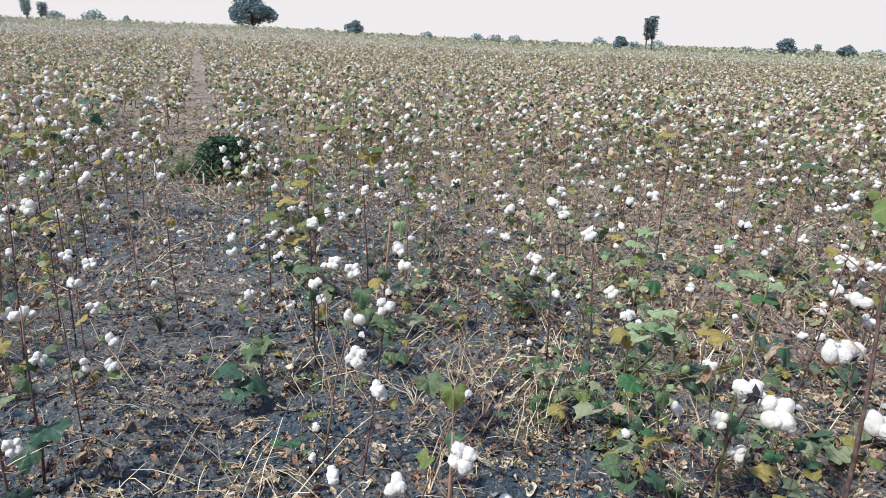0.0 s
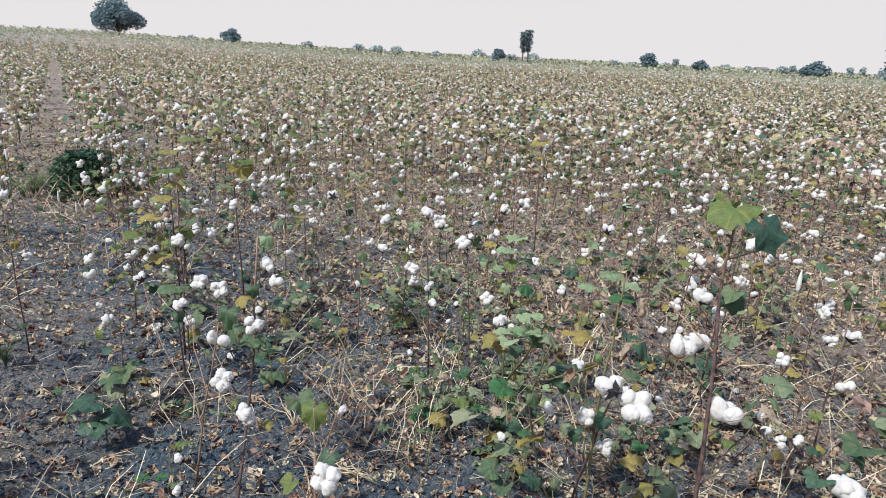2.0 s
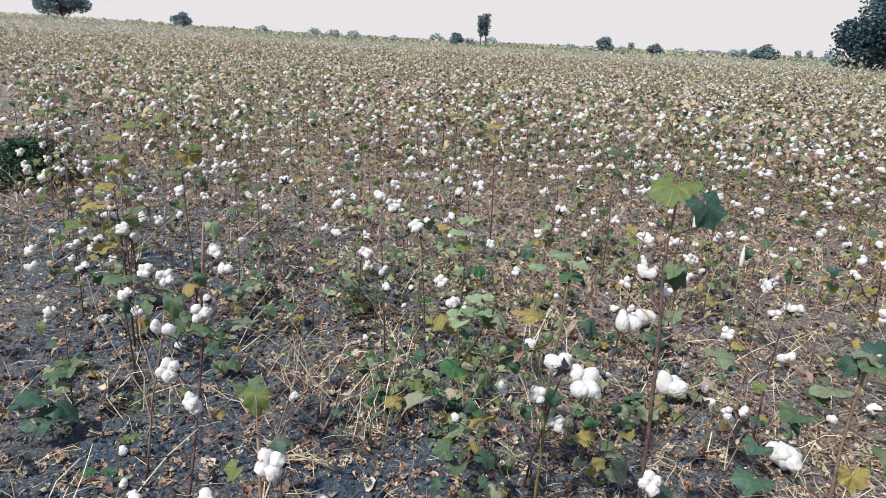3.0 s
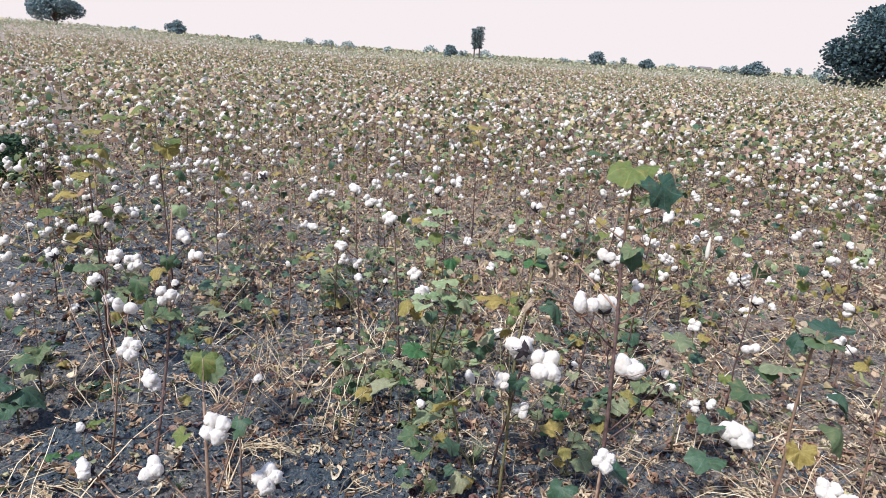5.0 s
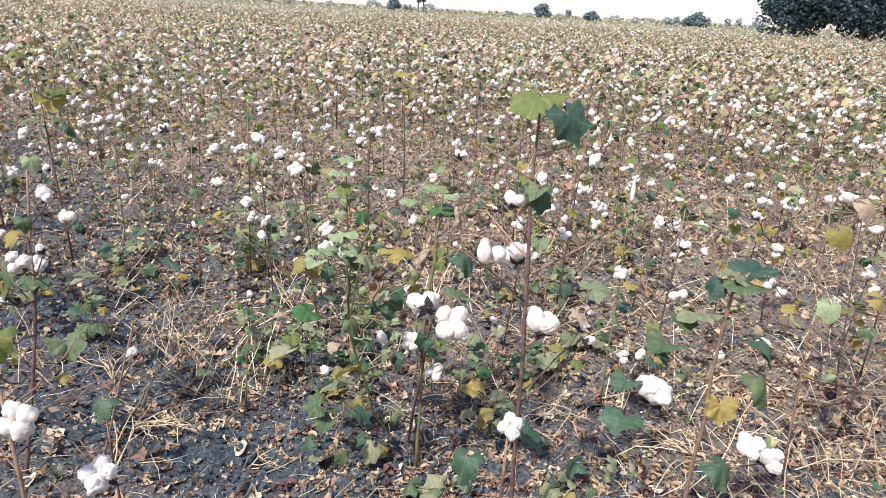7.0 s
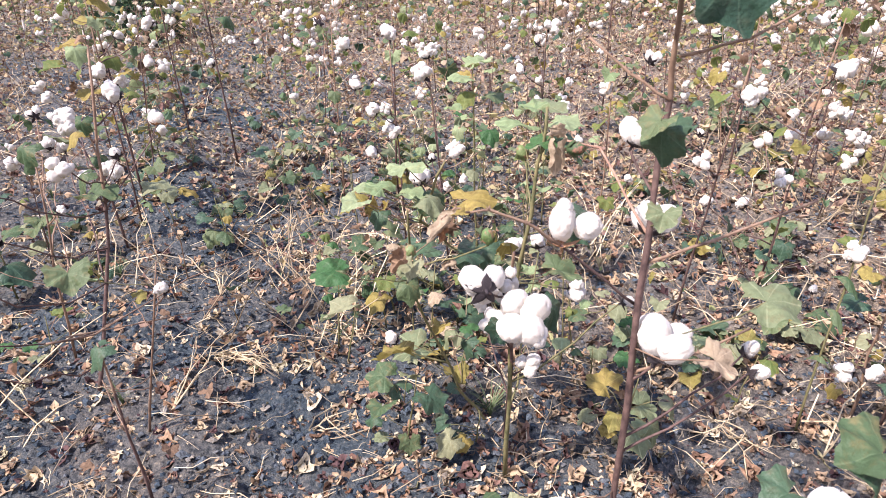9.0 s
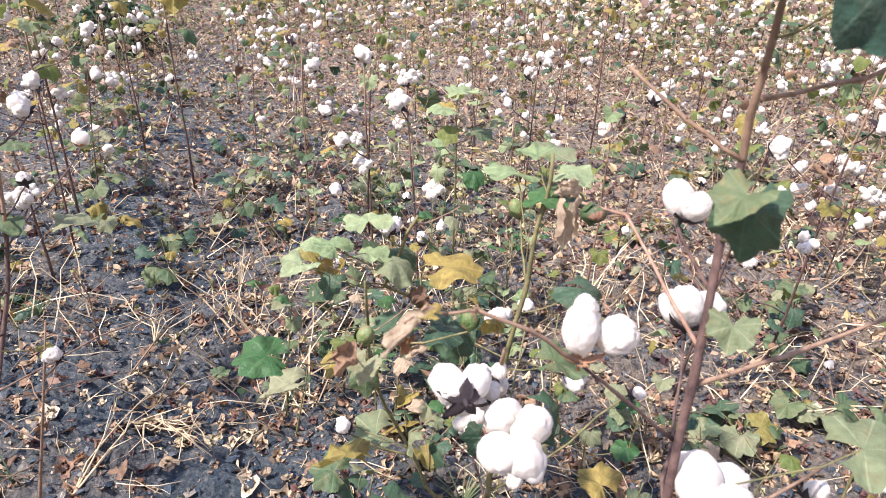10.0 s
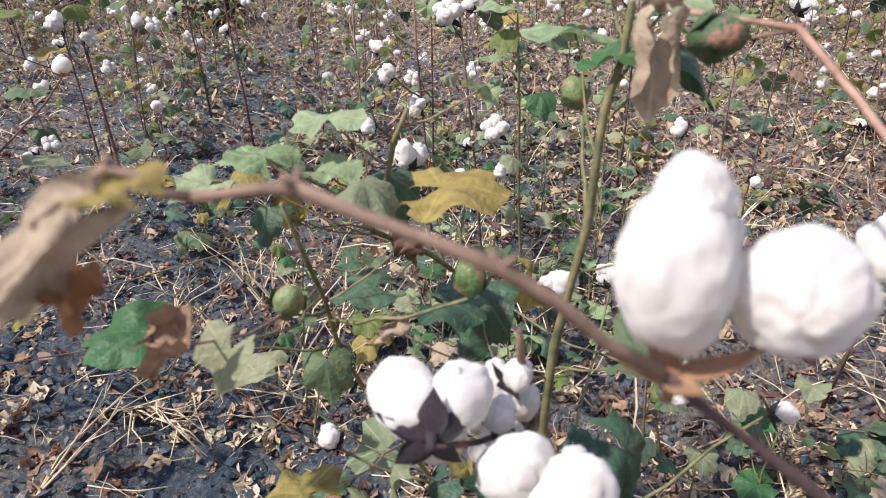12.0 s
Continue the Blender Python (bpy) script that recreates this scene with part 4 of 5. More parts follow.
# the middle rows
MIDDLE = [
    ("tall cotton plant with bolls up its stem", (0.62, 3.12), (0.58, 3.11, 0.93), [(0.58, 3.11, 0.91, 0.075, "puff"), (0.513, 3.053, 0.637, 0.06, "four"), (0.59, 3.07, 0.546, 0.06, "three"), (0.561, 2.70, 0.60, 0.062, "small"), (0.506, 3.018, 0.20, 0.05, "small"), (0.38, 3.24, 0.84, 0.065, "four")]),
    ("cotton plant with a bright boll on top", (0.82, 2.95), (0.74, 2.90, 0.86), [(0.72, 2.88, 0.824, 0.072, "four", 190, 50), (0.84, 2.83, 0.566, 0.068, "four", 190, 40), (0.737, 3.064, 0.449, 0.05, "small"), (0.877, 2.644, 0.524, 0.05, "small"), (0.69, 3.42, 0.77, 0.06, "three")]),
    ("dark-stemmed cotton plant with a single low boll", (0.25, 3.6), (0.27, 3.54, 0.88), [(0.254, 3.55, 0.379, 0.055, "small"), (0.10, 4.02, 0.79, 0.07, "four"), (0.383, 3.415, 0.638, 0.062, "puff")]),
    ("bare cotton plant with small bolls", (0.52, 3.64), (0.54, 3.5, 0.95), [(0.522, 3.32, 0.563, 0.055, "four"), (0.542, 3.28, 0.494, 0.058, "three"), (0.742, 3.285, 0.257, 0.045, "small"), (0.70, 3.64, 0.741, 0.06, "three")]),
    ("reddish cotton plant with bolls to one side", (1.97, 2.8), (1.93, 2.60, 1.05), [(1.86, 2.575, 0.585, 0.062, "three"), (1.93, 2.52, 0.929, 0.07, "puff"), (1.78, 2.72, 0.80, 0.062, "three"), (1.943, 2.966, 0.57, 0.062, "pair"), (1.717, 2.774, 0.414, 0.05, "puff"), (1.926, 2.98, 0.318, 0.055, "four"), (1.894, 3.49, 0.426, 0.05, "small")]),
    ("cotton plant with paired bolls near the ground", (2.0, 2.12), (1.98, 2.1, 0.55), [(1.928, 2.10, 0.22, 0.06, "three"), (2.0, 2.09, 0.225, 0.062, "puff"), (2.143, 2.735, 0.096, 0.05, "small")]),
    ("slender cotton plant with clustered bolls", (2.06, 2.08), (2.03, 2.02, 0.86), [(1.969, 1.895, 0.577, 0.068, "pair"), (2.064, 2.036, 0.715, 0.055, "three"), (1.95, 2.05, 0.80, 0.05, "four"), (1.835, 2.07, 0.60, 0.055, "four")]),
    ("cotton plant with a tall bare stem", (1.62, 2.6), (1.64, 2.44, 0.98), [(1.65, 2.43, 0.875, 0.06, "puff"), (1.55, 2.4, 0.70, 0.055, "three"), (1.58, 3.26, 0.795, 0.065, "three")]),
    ("cotton plant thick with bolls", (2.5, 2.9), (2.55, 2.85, 0.75), [(2.21, 2.84, 0.575, 0.05, "small"), (2.8, 3.03, 0.41, 0.06, "four"), (2.62, 2.8, 0.52, 0.06, "four"), (2.5, 2.6, 0.42, 0.06, "three")]),
    ("cotton plant with yellowing leaves by the lane", (-0.62, 3.25), (-0.62, 3.24, 1.0), [(-0.63, 3.22, 0.73, 0.07, "four"), (-0.80, 3.08, 0.70, 0.055, "pair"), (-0.345, 3.147, 0.93, 0.06, "puff"), (-0.72, 3.45, 0.78, 0.055, "three"), (-0.55, 3.3, 0.86, 0.055, "small")]),
    ("cotton plant with bolls in a loose group", (1.22, 3.9), (1.22, 3.85, 0.95), [(1.212, 4.05, 0.704, 0.075, "four"), (1.227, 3.68, 0.84, 0.075, "three"), (1.1, 3.8, 0.62, 0.06, "puff"), (1.3, 3.6, 0.5, 0.06, "four")]),
    ("cotton plant with bolls at several heights", (1.42, 3.1), (1.40, 3.05, 0.8), [(1.30, 3.1, 0.5, 0.055, "three"), (1.48, 2.95, 0.42, 0.05, "small"), (1.37, 3.0, 0.74, 0.055, "four")]),
    ("cotton plant at the edge of the furrow", (2.75, 1.75), (2.7, 1.7, 0.8), [(2.42, 1.95, 0.70, 0.062, "three"), (2.56, 2.08, 0.5, 0.055, "four"), (2.13, 1.64, 0.5, 0.055, "puff"), (1.93, 1.6, 0.5, 0.05, "small"), (2.85, 1.6, 0.6, 0.06, "four")]),
    ("cotton plant with a few scattered bolls", (3.1, 2.6), (3.05, 2.6, 0.85), [(3.0, 2.52, 0.70, 0.055, "four"), (2.69, 2.37, 0.7, 0.05, "small"), (3.24, 2.92, 0.5, 0.055, "three"), (3.0, 2.78, 0.72, 0.05, "four"), (3.32, 2.89, 0.68, 0.055, "puff")]),
    ("brown cotton plant on the far side of the lane", (-1.62, 2.75), (-1.60, 2.70, 1.05), [(-1.55, 2.6, 0.72, 0.06, "three"), (-1.43, 2.56, 0.7, 0.062, "four"), (-1.7, 2.84, 0.5, 0.058, "puff"), (-1.44, 2.56, 0.5, 0.062, "three"), (-1.42, 2.67, 0.52, 0.055, "small"), (-1.2, 2.06, 0.5, 0.05, "pair")]),
    ("tall dark cotton plant on the far side of the lane", (-1.92, 2.72), (-1.86, 2.75, 1.15), [(-2.21, 3.37, 0.72, 0.09, "pair"), (-1.68, 2.49, 0.5, 0.062, "pair"), (-2.05, 3.0, 0.8, 0.06, "four")]),
    ("tall cotton plant with heavy bolls beyond the lane", (-1.92, 3.15), (-1.88, 3.1, 1.08), [(-1.97, 3.02, 0.8, 0.085, "three"), (-1.91, 3.09, 0.95, 0.085, "puff"), (-1.71, 3.09, 0.95, 0.075, "pair"), (-2.0, 3.2, 0.62, 0.06, "four")]),
    ("leafy cotton plant with bolls near its top", (-1.85, 3.75), (-1.83, 3.7, 1.05), [(-1.92, 3.7, 0.95, 0.075, "four"), (-1.76, 3.64, 0.95, 0.07, "three"), (-1.69, 3.86, 0.8, 0.07, "puff"), (-1.66, 3.16, 0.8, 0.06, "three")]),
    ("tall cotton plant hung with large bolls", (-3.1, 5.1), (-3.1, 5.05, 1.1), [(-3.08, 4.96, 0.95, 0.1, "puff"), (-2.9, 5.2, 0.85, 0.08, "three"), (-3.3, 5.3, 0.7, 0.07, "four")]),
    ("cotton plant carrying a bright boll", (-2.6, 4.5), (-2.58, 4.45, 1.0), [(-2.56, 4.41, 0.95, 0.085, "three"), (-2.45, 4.5, 0.75, 0.07, "four"), (-2.11, 4.45, 0.95, 0.07, "puff")]),
    ("tall cotton plant with paired bolls", (-3.5, 6.1), (-3.5, 6.1, 1.1), [(-3.3, 5.96, 0.95, 0.1, "pair"), (-3.94, 6.27, 0.95, 0.1, "puff"), (-3.44, 6.78, 0.95, 0.09, "three"), (-3.14, 6.9, 0.95, 0.09, "four")]),
    ("cotton plant with bolls along the lane", (-1.5, 3.5), (-1.5, 3.45, 0.8), [(-1.54, 3.52, 0.5, 0.058, "small"), (-1.31, 2.87, 0.5, 0.055, "small"), (-1.35, 3.3, 0.62, 0.05, "three")]),
]
for i, (label, base, top, bolls) in enumerate(MIDDLE):
    cotton_plant(label, base, top, bolls, stem=STEM_TAN if i % 3 == 2 else STEM, seed=40 + 3 * i, extra=8 + i % 4, twigs=4, thick=0.0046)
cotton_plant("leafy cotton plant turned yellow beside the furrow", (-0.68, 3.42), (-0.69, 3.38, 1.05), bolls=[(-0.60, 3.33, 0.66, 0.055, "four"), (-0.80, 3.42, 0.62, 0.055, "three")],
    leaves=[(-0.70, 3.36, 0.91, 0.095, "y", "flat", 200, 5, 0), (-0.67, 3.37, 1.05, 0.085, "v", "flat", 140, 10, 0), (-0.64, 3.40, 0.98, 0.085, "y", "droop", 80, -10, 0), (-0.79, 3.30, 0.82, 0.085, "y", "flat", 240, -5, 0), (-0.86, 3.26, 0.73, 0.075, "v", "fold", 230, 0, 0), (-0.60, 3.30, 0.76, 0.065, "v", "droop", 130, -20, 0), (-0.74, 3.28, 0.62, 0.07, "y", "flat", 190, -10, 0)], seed=131, extra=3)
cotton_plant("tall cotton plant with orange and light green leaves", (-0.46, 4.08), (-0.50, 4.05, 1.12), bolls=[(-0.36, 4.01, 0.70, 0.055, "four"), (-0.53, 4.10, 0.56, 0.055, "three")],
    leaves=[(-0.44, 4.04, 0.92, 0.10, "y", "fold", 160, -30, 0), (-0.72, 4.0, 1.12, 0.10, "v", "flat", 220, 5, 0), (-0.60, 4.02, 1.18, 0.08, "v", "droop", 260, -10, 0), (-0.40, 4.03, 0.99, 0.08, "v", "flat", 120, 0, 0), (-0.35, 4.0, 0.80, 0.07, "g", "droop", 110, -30, 0), (-0.55, 4.0, 0.84, 0.08, "g", "flat", 240, -5, 0)], seed=132, extra=3)
for x, y, z, size, kind in ((-0.93, 4.43, 0.97, 0.10, "y"), (1.7, 5.0, 1.02, 0.11, "y"), (2.2, 3.9, 1.0, 0.10, "g"), (-3.0, 5.5, 1.05, 0.13, "d"), (-3.25, 4.95, 0.84, 0.12, "y"), (-0.62, 3.0, 0.55, 0.09, "g")):
    cotton_plant("thin cotton plant with one big coloured leaf on top", (x + 0.03, y + 0.05), (x + 0.01, y + 0.02, z), bolls=[(x + 0.08, y - 0.03, z * 0.75, 0.055, "four"), (x - 0.09, y + 0.06, z * 0.6, 0.055, "three")], leaves=[(x, y, z + 0.01, size, kind, "flat", R.uniform(90, 270), 5, 0), (x + 0.05, y, z - 0.12, size * 0.7, kind, "droop", 120, -30, 0)], seed=int(100 + x * 10 + y), extra=3)


# low leafy shoots along the two rows beside the walk
shoot = random.Random(58)
for i in range(38):
    while True:
        x, y = shoot.uniform(-0.9, 1.9), shoot.uniform(1.95, 4.2)
        u = x * ROW_N.x + y * ROW_N.y
        if (1.3 < u < 2.4 and x > 0.35) or (0.35 < u < 0.7 and i % 4 == 0):
            break
    h = shoot.uniform(0.12, 0.42)
    green = [(x + shoot.gauss(0, 0.06), y + shoot.gauss(0, 0.06), h * shoot.uniform(0.45, 1.1), shoot.uniform(0.022, 0.046), shoot.choice("gevlpledpo"), shoot.choice(("flat", "fold", "droop")), shoot.uniform(0, 360), shoot.uniform(-25, 20), 0) for k in range(shoot.randint(4, 6))]
    cotton_plant("low cotton shoot with green and yellowing leaves", (x, y), (x + shoot.gauss(0, 0.03), y + shoot.gauss(0, 0.03), h), leaves=green, stem=STEM_GREEN, thick=0.003, seed=600 + i)


# ---- the rest of the field: copies of a few plants, row by row ----
def random_plant(seed, open_bolls=True):
    r = random.Random(seed)
    h = r.uniform(0.72, 1.0)
    bolls = []
    for i in range(r.randint(2, 4) if open_bolls else 0):
        a, d, z = r.uniform(0, 6.28), r.uniform(0.04, 0.22), h * r.uniform(0.35, 1.0)
        bolls.append((math.cos(a) * d, math.sin(a) * d, z, r.uniform(0.05, 0.078), r.choice(("four", "three", "puff", "small"))))
    names = ("dry cotton plant with white open bolls", "brown cotton plant with open bolls and sparse leaves") if open_bolls else ("picked brown cotton plant with empty burrs and sparse leaves",)
    return cotton_plant(r.choice(names), (0, 0), (r.uniform(-0.08, 0.08), r.uniform(-0.08, 0.08), h), bolls, stem=STEM_TAN if seed % 3 == 0 else STEM, thick=0.0035, seed=seed, extra=r.randint(10, 13), lo=True, twigs=8, husks=0 if open_bolls else 3)


protos = [random_plant(200 + i) for i in range(9)]
bare = [random_plant(240 + i, False) for i in range(4)]
taken = [(o.location.x, o.location.y) for o in scene.objects if o.name.startswith("cotton_plant") and o not in protos + bare]


def row_spots(near, far, lo_az, hi_az, gap, seed, every=1.0):
    """Places along the rows, between two distances from the walk's start."""
    r = random.Random(seed)
    out = []
    k = -int(far) - 2
    while k <= far + 2:
        u = 0.65 + 1.0 * k
        k += every
        s = -far
        while s < far:
            s += gap * r.uniform(0.6, 1.5)
            uu = u + r.gauss(0, 0.13) * max(1.0, every)
            x, y = ROW_N.x * uu + ROW_D.x * s, ROW_N.y * uu + ROW_D.y * s
            d, az = math.hypot(x, y), math.degrees(math.atan2(x, y))
            if near <= d < far and lo_az < az < hi_az and abs(uu + 0.15) > (0.3 + 0.3 * noise.noise(Vector((x * 0.7, y * 0.7, 0)))) * (1 - 0.92 * smooth(8.5, 16, d)):
                out.append((x, y))
    return out


thin_out = random.Random(8)
spots = [p for p in row_spots(1.2, 8.2, -44, 60, 0.21, 5) if min(math.hypot(p[0] - a, p[1] - b) for a, b in taken) > 0.2 and not (-0.5 < p[0] < 2.0 and p[1] < 2.6) and not (-0.7 < p[0] < 2.3 and p[1] < 3.9 and thin_out.random() < 0.55)]
spots += [(ROW_N.x * u + ROW_D.x * t, ROW_N.y * u + ROW_D.y * t) for u, t in ((-0.8, 3.1), (-0.95, 3.5), (-0.75, 3.9), (-0.85, 4.4), (-0.8, 4.8), (-0.7, 5.3), (-0.85, 5.8), (-0.75, 6.3), (-0.8, 6.8), (-1.0, 1.2), (-1.05, 0.7), (-0.95, 0.2))]
R.shuffle(spots)
used = set()
for x, y in spots:
    m = Matrix.Translation((x, y, ground(x, y) - 0.03)) @ Matrix.Rotation(R.uniform(0, 6.28), 4, "Z") @ Matrix.Rotation(R.uniform(-0.1, 0.1), 4, "X")
    # the rows beside the walk are picked over, but for the plants above
    pool = bare if -0.7 < x < 2.3 and y < 3.9 else protos
    fresh = [o for o in pool if o.name not in used]
    if fresh:
        ob = fresh[0]
        used.add(ob.name)
        ob.matrix_basis = m
    else:
        ob = copy_thing(R.choice(pool), m)
    s = R.uniform(0.82, 1.12)
    ob.scale = (s, s, s)


# ---- rows further off, too many to count ----
def proto_far(seed, bolls, boll_level, leaves, stems, plain=False):
    r = random.Random(seed)
    s = Shape()
    h = r.uniform(0.72, 0.98)
    for i in range(stems):
        a = r.uniform(0, 6.28)
        top = (math.cos(a) * 0.1 * (i > 0), math.sin(a) * 0.1 * (i > 0), h * r.uniform(0.8, 1))
        s.add(*tube([(0, 0, 0), (top[0] * 0.4, top[1] * 0.4, h * 0.5), top], [0.006, 0.005, 0.003], 3), slot=1)
    for i in range(bolls):
        a, d, z = r.uniform(0, 6.28), r.uniform(0.03, 0.24), h * r.uniform(0.3, 1.02)
        q = r.uniform(0.021, 0.037) if i % 2 == 0 else q * 0.85
        if i % 2:
            a, d, z = a0, d0 + q * 1.1, z0 - q * 0.7
        a0, d0, z0 = a, d, z
        s.add(*lump(boll_level, (math.cos(a) * d, math.sin(a) * d, z), (q * r.uniform(1.0, 1.4), q, q * r.uniform(0.65, 0.95)), Euler((r.random(), r.random(), r.uniform(0, 3))).to_quaternion(), r.random() * 40, 0.55), slot=0)
    for i in range(leaves):
        a, d, z = r.uniform(0, 6.28), r.uniform(0.03, 0.24), h * r.uniform(0.25, 1.02)
        q = r.uniform(0.026, 0.056) * (1.45 if plain else 1.0)
        m = Matrix.Translation((math.cos(a) * d, math.sin(a) * d, z)) @ Euler((r.uniform(-1.1, 1.1), r.uniform(-1.1, 1.1), r.uniform(0, 6))).to_matrix().to_4x4() @ Matrix.Scale(q, 4)
        s.add([(0, -0.7, 0), (0.9, -0.3, -0.25), (0.5, 0.9, -0.1), (0, 0.45, 0.12), (-0.6, 0.9, -0.15), (-0.9, -0.3, -0.2)], [(0, 1, 2), (0, 4, 5)] if plain else [(0, 1, 3), (1, 2, 3), (3, 4, 5), (0, 3, 5)], 2, m)
    return s


def scatter(name, label, category, shapes, places, mats, seed, turn3=0.0, smooth_faces=True):
    """Many small shapes at (x, y, z, scale), joined into one mesh."""
    r = np.random.default_rng(seed)
    data = [(np.array(s.v, float), np.array(s.tris()), np.array([m for f, m in zip(s.f, s.m) for _ in range(len(f) - 2)])) for s in shapes]
    vs, fs, ms, n = [], [], [], 0
    for x, y, z, sc in places:
        v, f, m = data[r.integers(len(data))]
        a = r.uniform(0, 6.28)
        rot = np.array([[math.cos(a), -math.sin(a), 0], [math.sin(a), math.cos(a), 0], [0, 0, 1]])
        if turn3:
            b, c = r.normal(0, turn3), r.normal(0, turn3)
            rot = rot @ np.array([[1, 0, 0], [0, math.cos(b), -math.sin(b)], [0, math.sin(b), math.cos(b)]]) @ np.array([[math.cos(c), 0, math.sin(c)], [0, 1, 0], [-math.sin(c), 0, math.cos(c)]])
        vs.append(v @ rot.T * sc + (x, y, z))
        fs.append(f + n)
        ms.append(m)
        n += len(v)
    v, f, m = np.concatenate(vs), np.concatenate(fs), np.concatenate(ms)
    me = bpy.data.meshes.new(name)
    me.vertices.add(len(v))
    me.vertices.foreach_set("co", v.astype(np.float32).ravel())
    me.loops.add(len(f) * 3)
    me.loops.foreach_set("vertex_index", f.astype(np.int32).ravel())
    me.polygons.add(len(f))
    me.polygons.foreach_set("loop_start", np.arange(0, len(f) * 3, 3, dtype=np.int32))
    for mat in mats:
        me.materials.append(mat)
    me.polygons.foreach_set("material_index", m.astype(np.int32))
    me.polygons.foreach_set("use_smooth", np.full(len(f), smooth_faces))
    me.update(calc_edges=True)
    me.validate()
    return tagged(new(name, me), label, category, kind="stuff")


FIELD_MATS = [COTTON, STEM, FIELD_LEAF]


def lifted(spots, lo, hi, drop=0.03):
    return [(x, y, ground(x, y) - drop, R.uniform(lo, hi)) for x, y in spots]


scatter("cotton_rows", "rows of dry cotton plants speckled with white bolls", "cotton plants", [proto_far(300 + i, 7, 2, 34, 1) for i in range(8)], lifted(row_spots(8.2, 14, -44, 60, 0.32, 6), 0.85, 1.15), FIELD_MATS, 1)
scatter("cotton_rows", "rows of dry cotton plants speckled with white bolls", "cotton plants", [proto_far(310 + i, 8, 1, 32, 1) for i in range(8)], lifted(row_spots(14, 24, -44, 60, 0.34, 16), 0.85, 1.15), FIELD_MATS, 1)
scatter("cotton_rows", "distant rows of cotton plants merging into brown and white", "cotton plants", [proto_far(320 + i, 7, 1, 24, 0, True) for i in range(6)], lifted(row_spots(24, 55, -44, 60, 0.6, 7), 0.9, 1.2), FIELD_MATS, 2)
scatter("cotton_rows", "far cotton field with leaves paled to olive for haze", "cotton plants", [proto_far(340 + i, 4, 1, 15, 0, True) for i in range(6)], lifted(row_spots(55, 120, -46, 60, 1.2, 8, 1.5), 1.0, 1.35), [COTTON, STEM, HAZED_CROP_LEAF], 3)


def hedge(seed):
    r = random.Random(seed)
    s = Shape()
    for i in range(16):
        m = Matrix.Translation((r.uniform(-1.3, 1.3), r.uniform(-0.6, 0.6), r.uniform(0.2, 1.0))) @ Euler((r.uniform(-1.2, 1.2), r.uniform(-1.2, 1.2), r.uniform(0, 6))).to_matrix().to_4x4() @ Matrix.Scale(r.uniform(0.14, 0.32), 4)
        s.add([(0, -0.7, 0), (0.9, -0.3, -0.25), (0.5, 0.9, -0.1), (-0.6, 0.9, -0.15), (-0.9, -0.3, -0.2)], [(0, 1, 2), (0, 2, 3), (0, 3, 4)], 0, m)
    return s


scatter("far_crops", "dull green crops and scrub, paled for haze, at the far edge of the field", "crops", [hedge(400 + i) for i in range(6)], lifted(row_spots(120, 260, -46, 60, 6.0, 9, 6.0), 0.8, 1.2, 0.1) + lifted(row_spots(260, 600, -46, 60, 14.0, 10, 9.0), 1.6, 2.4, 0.2), [HAZED_CROP_LEAF], 4)


# ---- litter on the ground ----
def litter_leaf(seed):
    """A ragged, curled scrap of leaf."""
    r = random.Random(seed)
    n, v = 9, [(0, 0, 0.05)]
    a0, curl = r.uniform(0, 6.28), r.uniform(0.25, 1.0)
    for k in range(n):
        a = k * 2 * math.pi / n
        rad = (0.62 if k % 2 else 0.38) * r.uniform(0.7, 1.25)
        x, y = rad * math.cos(a) * 0.68, rad * math.sin(a) * 1.25
        v.append((x, y, 0.04 + curl * abs(math.cos(a - a0)) * rad * 1.2 + r.uniform(-0.1, 0.22)))
    return Shape().add(v, [(0, 1 + k, 1 + (k + 1) % n) for k in range(n)])


def crumpled_leaf(seed):
    """A withered leaf, lobed, rolled up and creased."""
    r = random.Random(seed)
    n, v = 12, [Vector((0, 0, 0))]
    lobes, a0, roll = r.choice((3, 4, 5)), r.uniform(0, 6.28), r.uniform(1.4, 2.6)
    for k in (1, 2):
        for j in range(n):
            a = j * 2 * math.pi / n
            rad = 0.27 * k * (0.85 + 0.3 * math.cos(a * lobes + a0)) * r.uniform(0.85, 1.15)
            v.append(Vector((rad * math.cos(a), 1.15 * rad * math.sin(a), 0)))
    out = []
    for p in v:
        q = Vector((math.sin(p.x * roll) / roll, p.y, (1 - math.cos(p.x * roll)) / roll + 0.25 * p.y * p.y))
        out.append(q + noise.noise_vector(q * 3.5 + Vector((seed * 1.3, 0, 0))) * 0.17)
    low = min(q.z for q in out)
    out = [q - Vector((0, 0, low + 0.06)) for q in out]
    ring = [(1 + j, 1 + (j + 1) % n, 1 + n + (j + 1) % n, 1 + n + j) for j in range(n)]
    return Shape().add(out, [(0, 1 + j, 1 + (j + 1) % n) for j in range(n)] + ring)


def stick(seed):
    r = random.Random(seed)
    return Shape().add(*tube(bent((-0.5, 0, 0.03), (0.5, r.uniform(-0.15, 0.15), 0.05), -0.04, 0.16, 3, seed), [0.012, 0.011, 0.01, 0.008], 3))


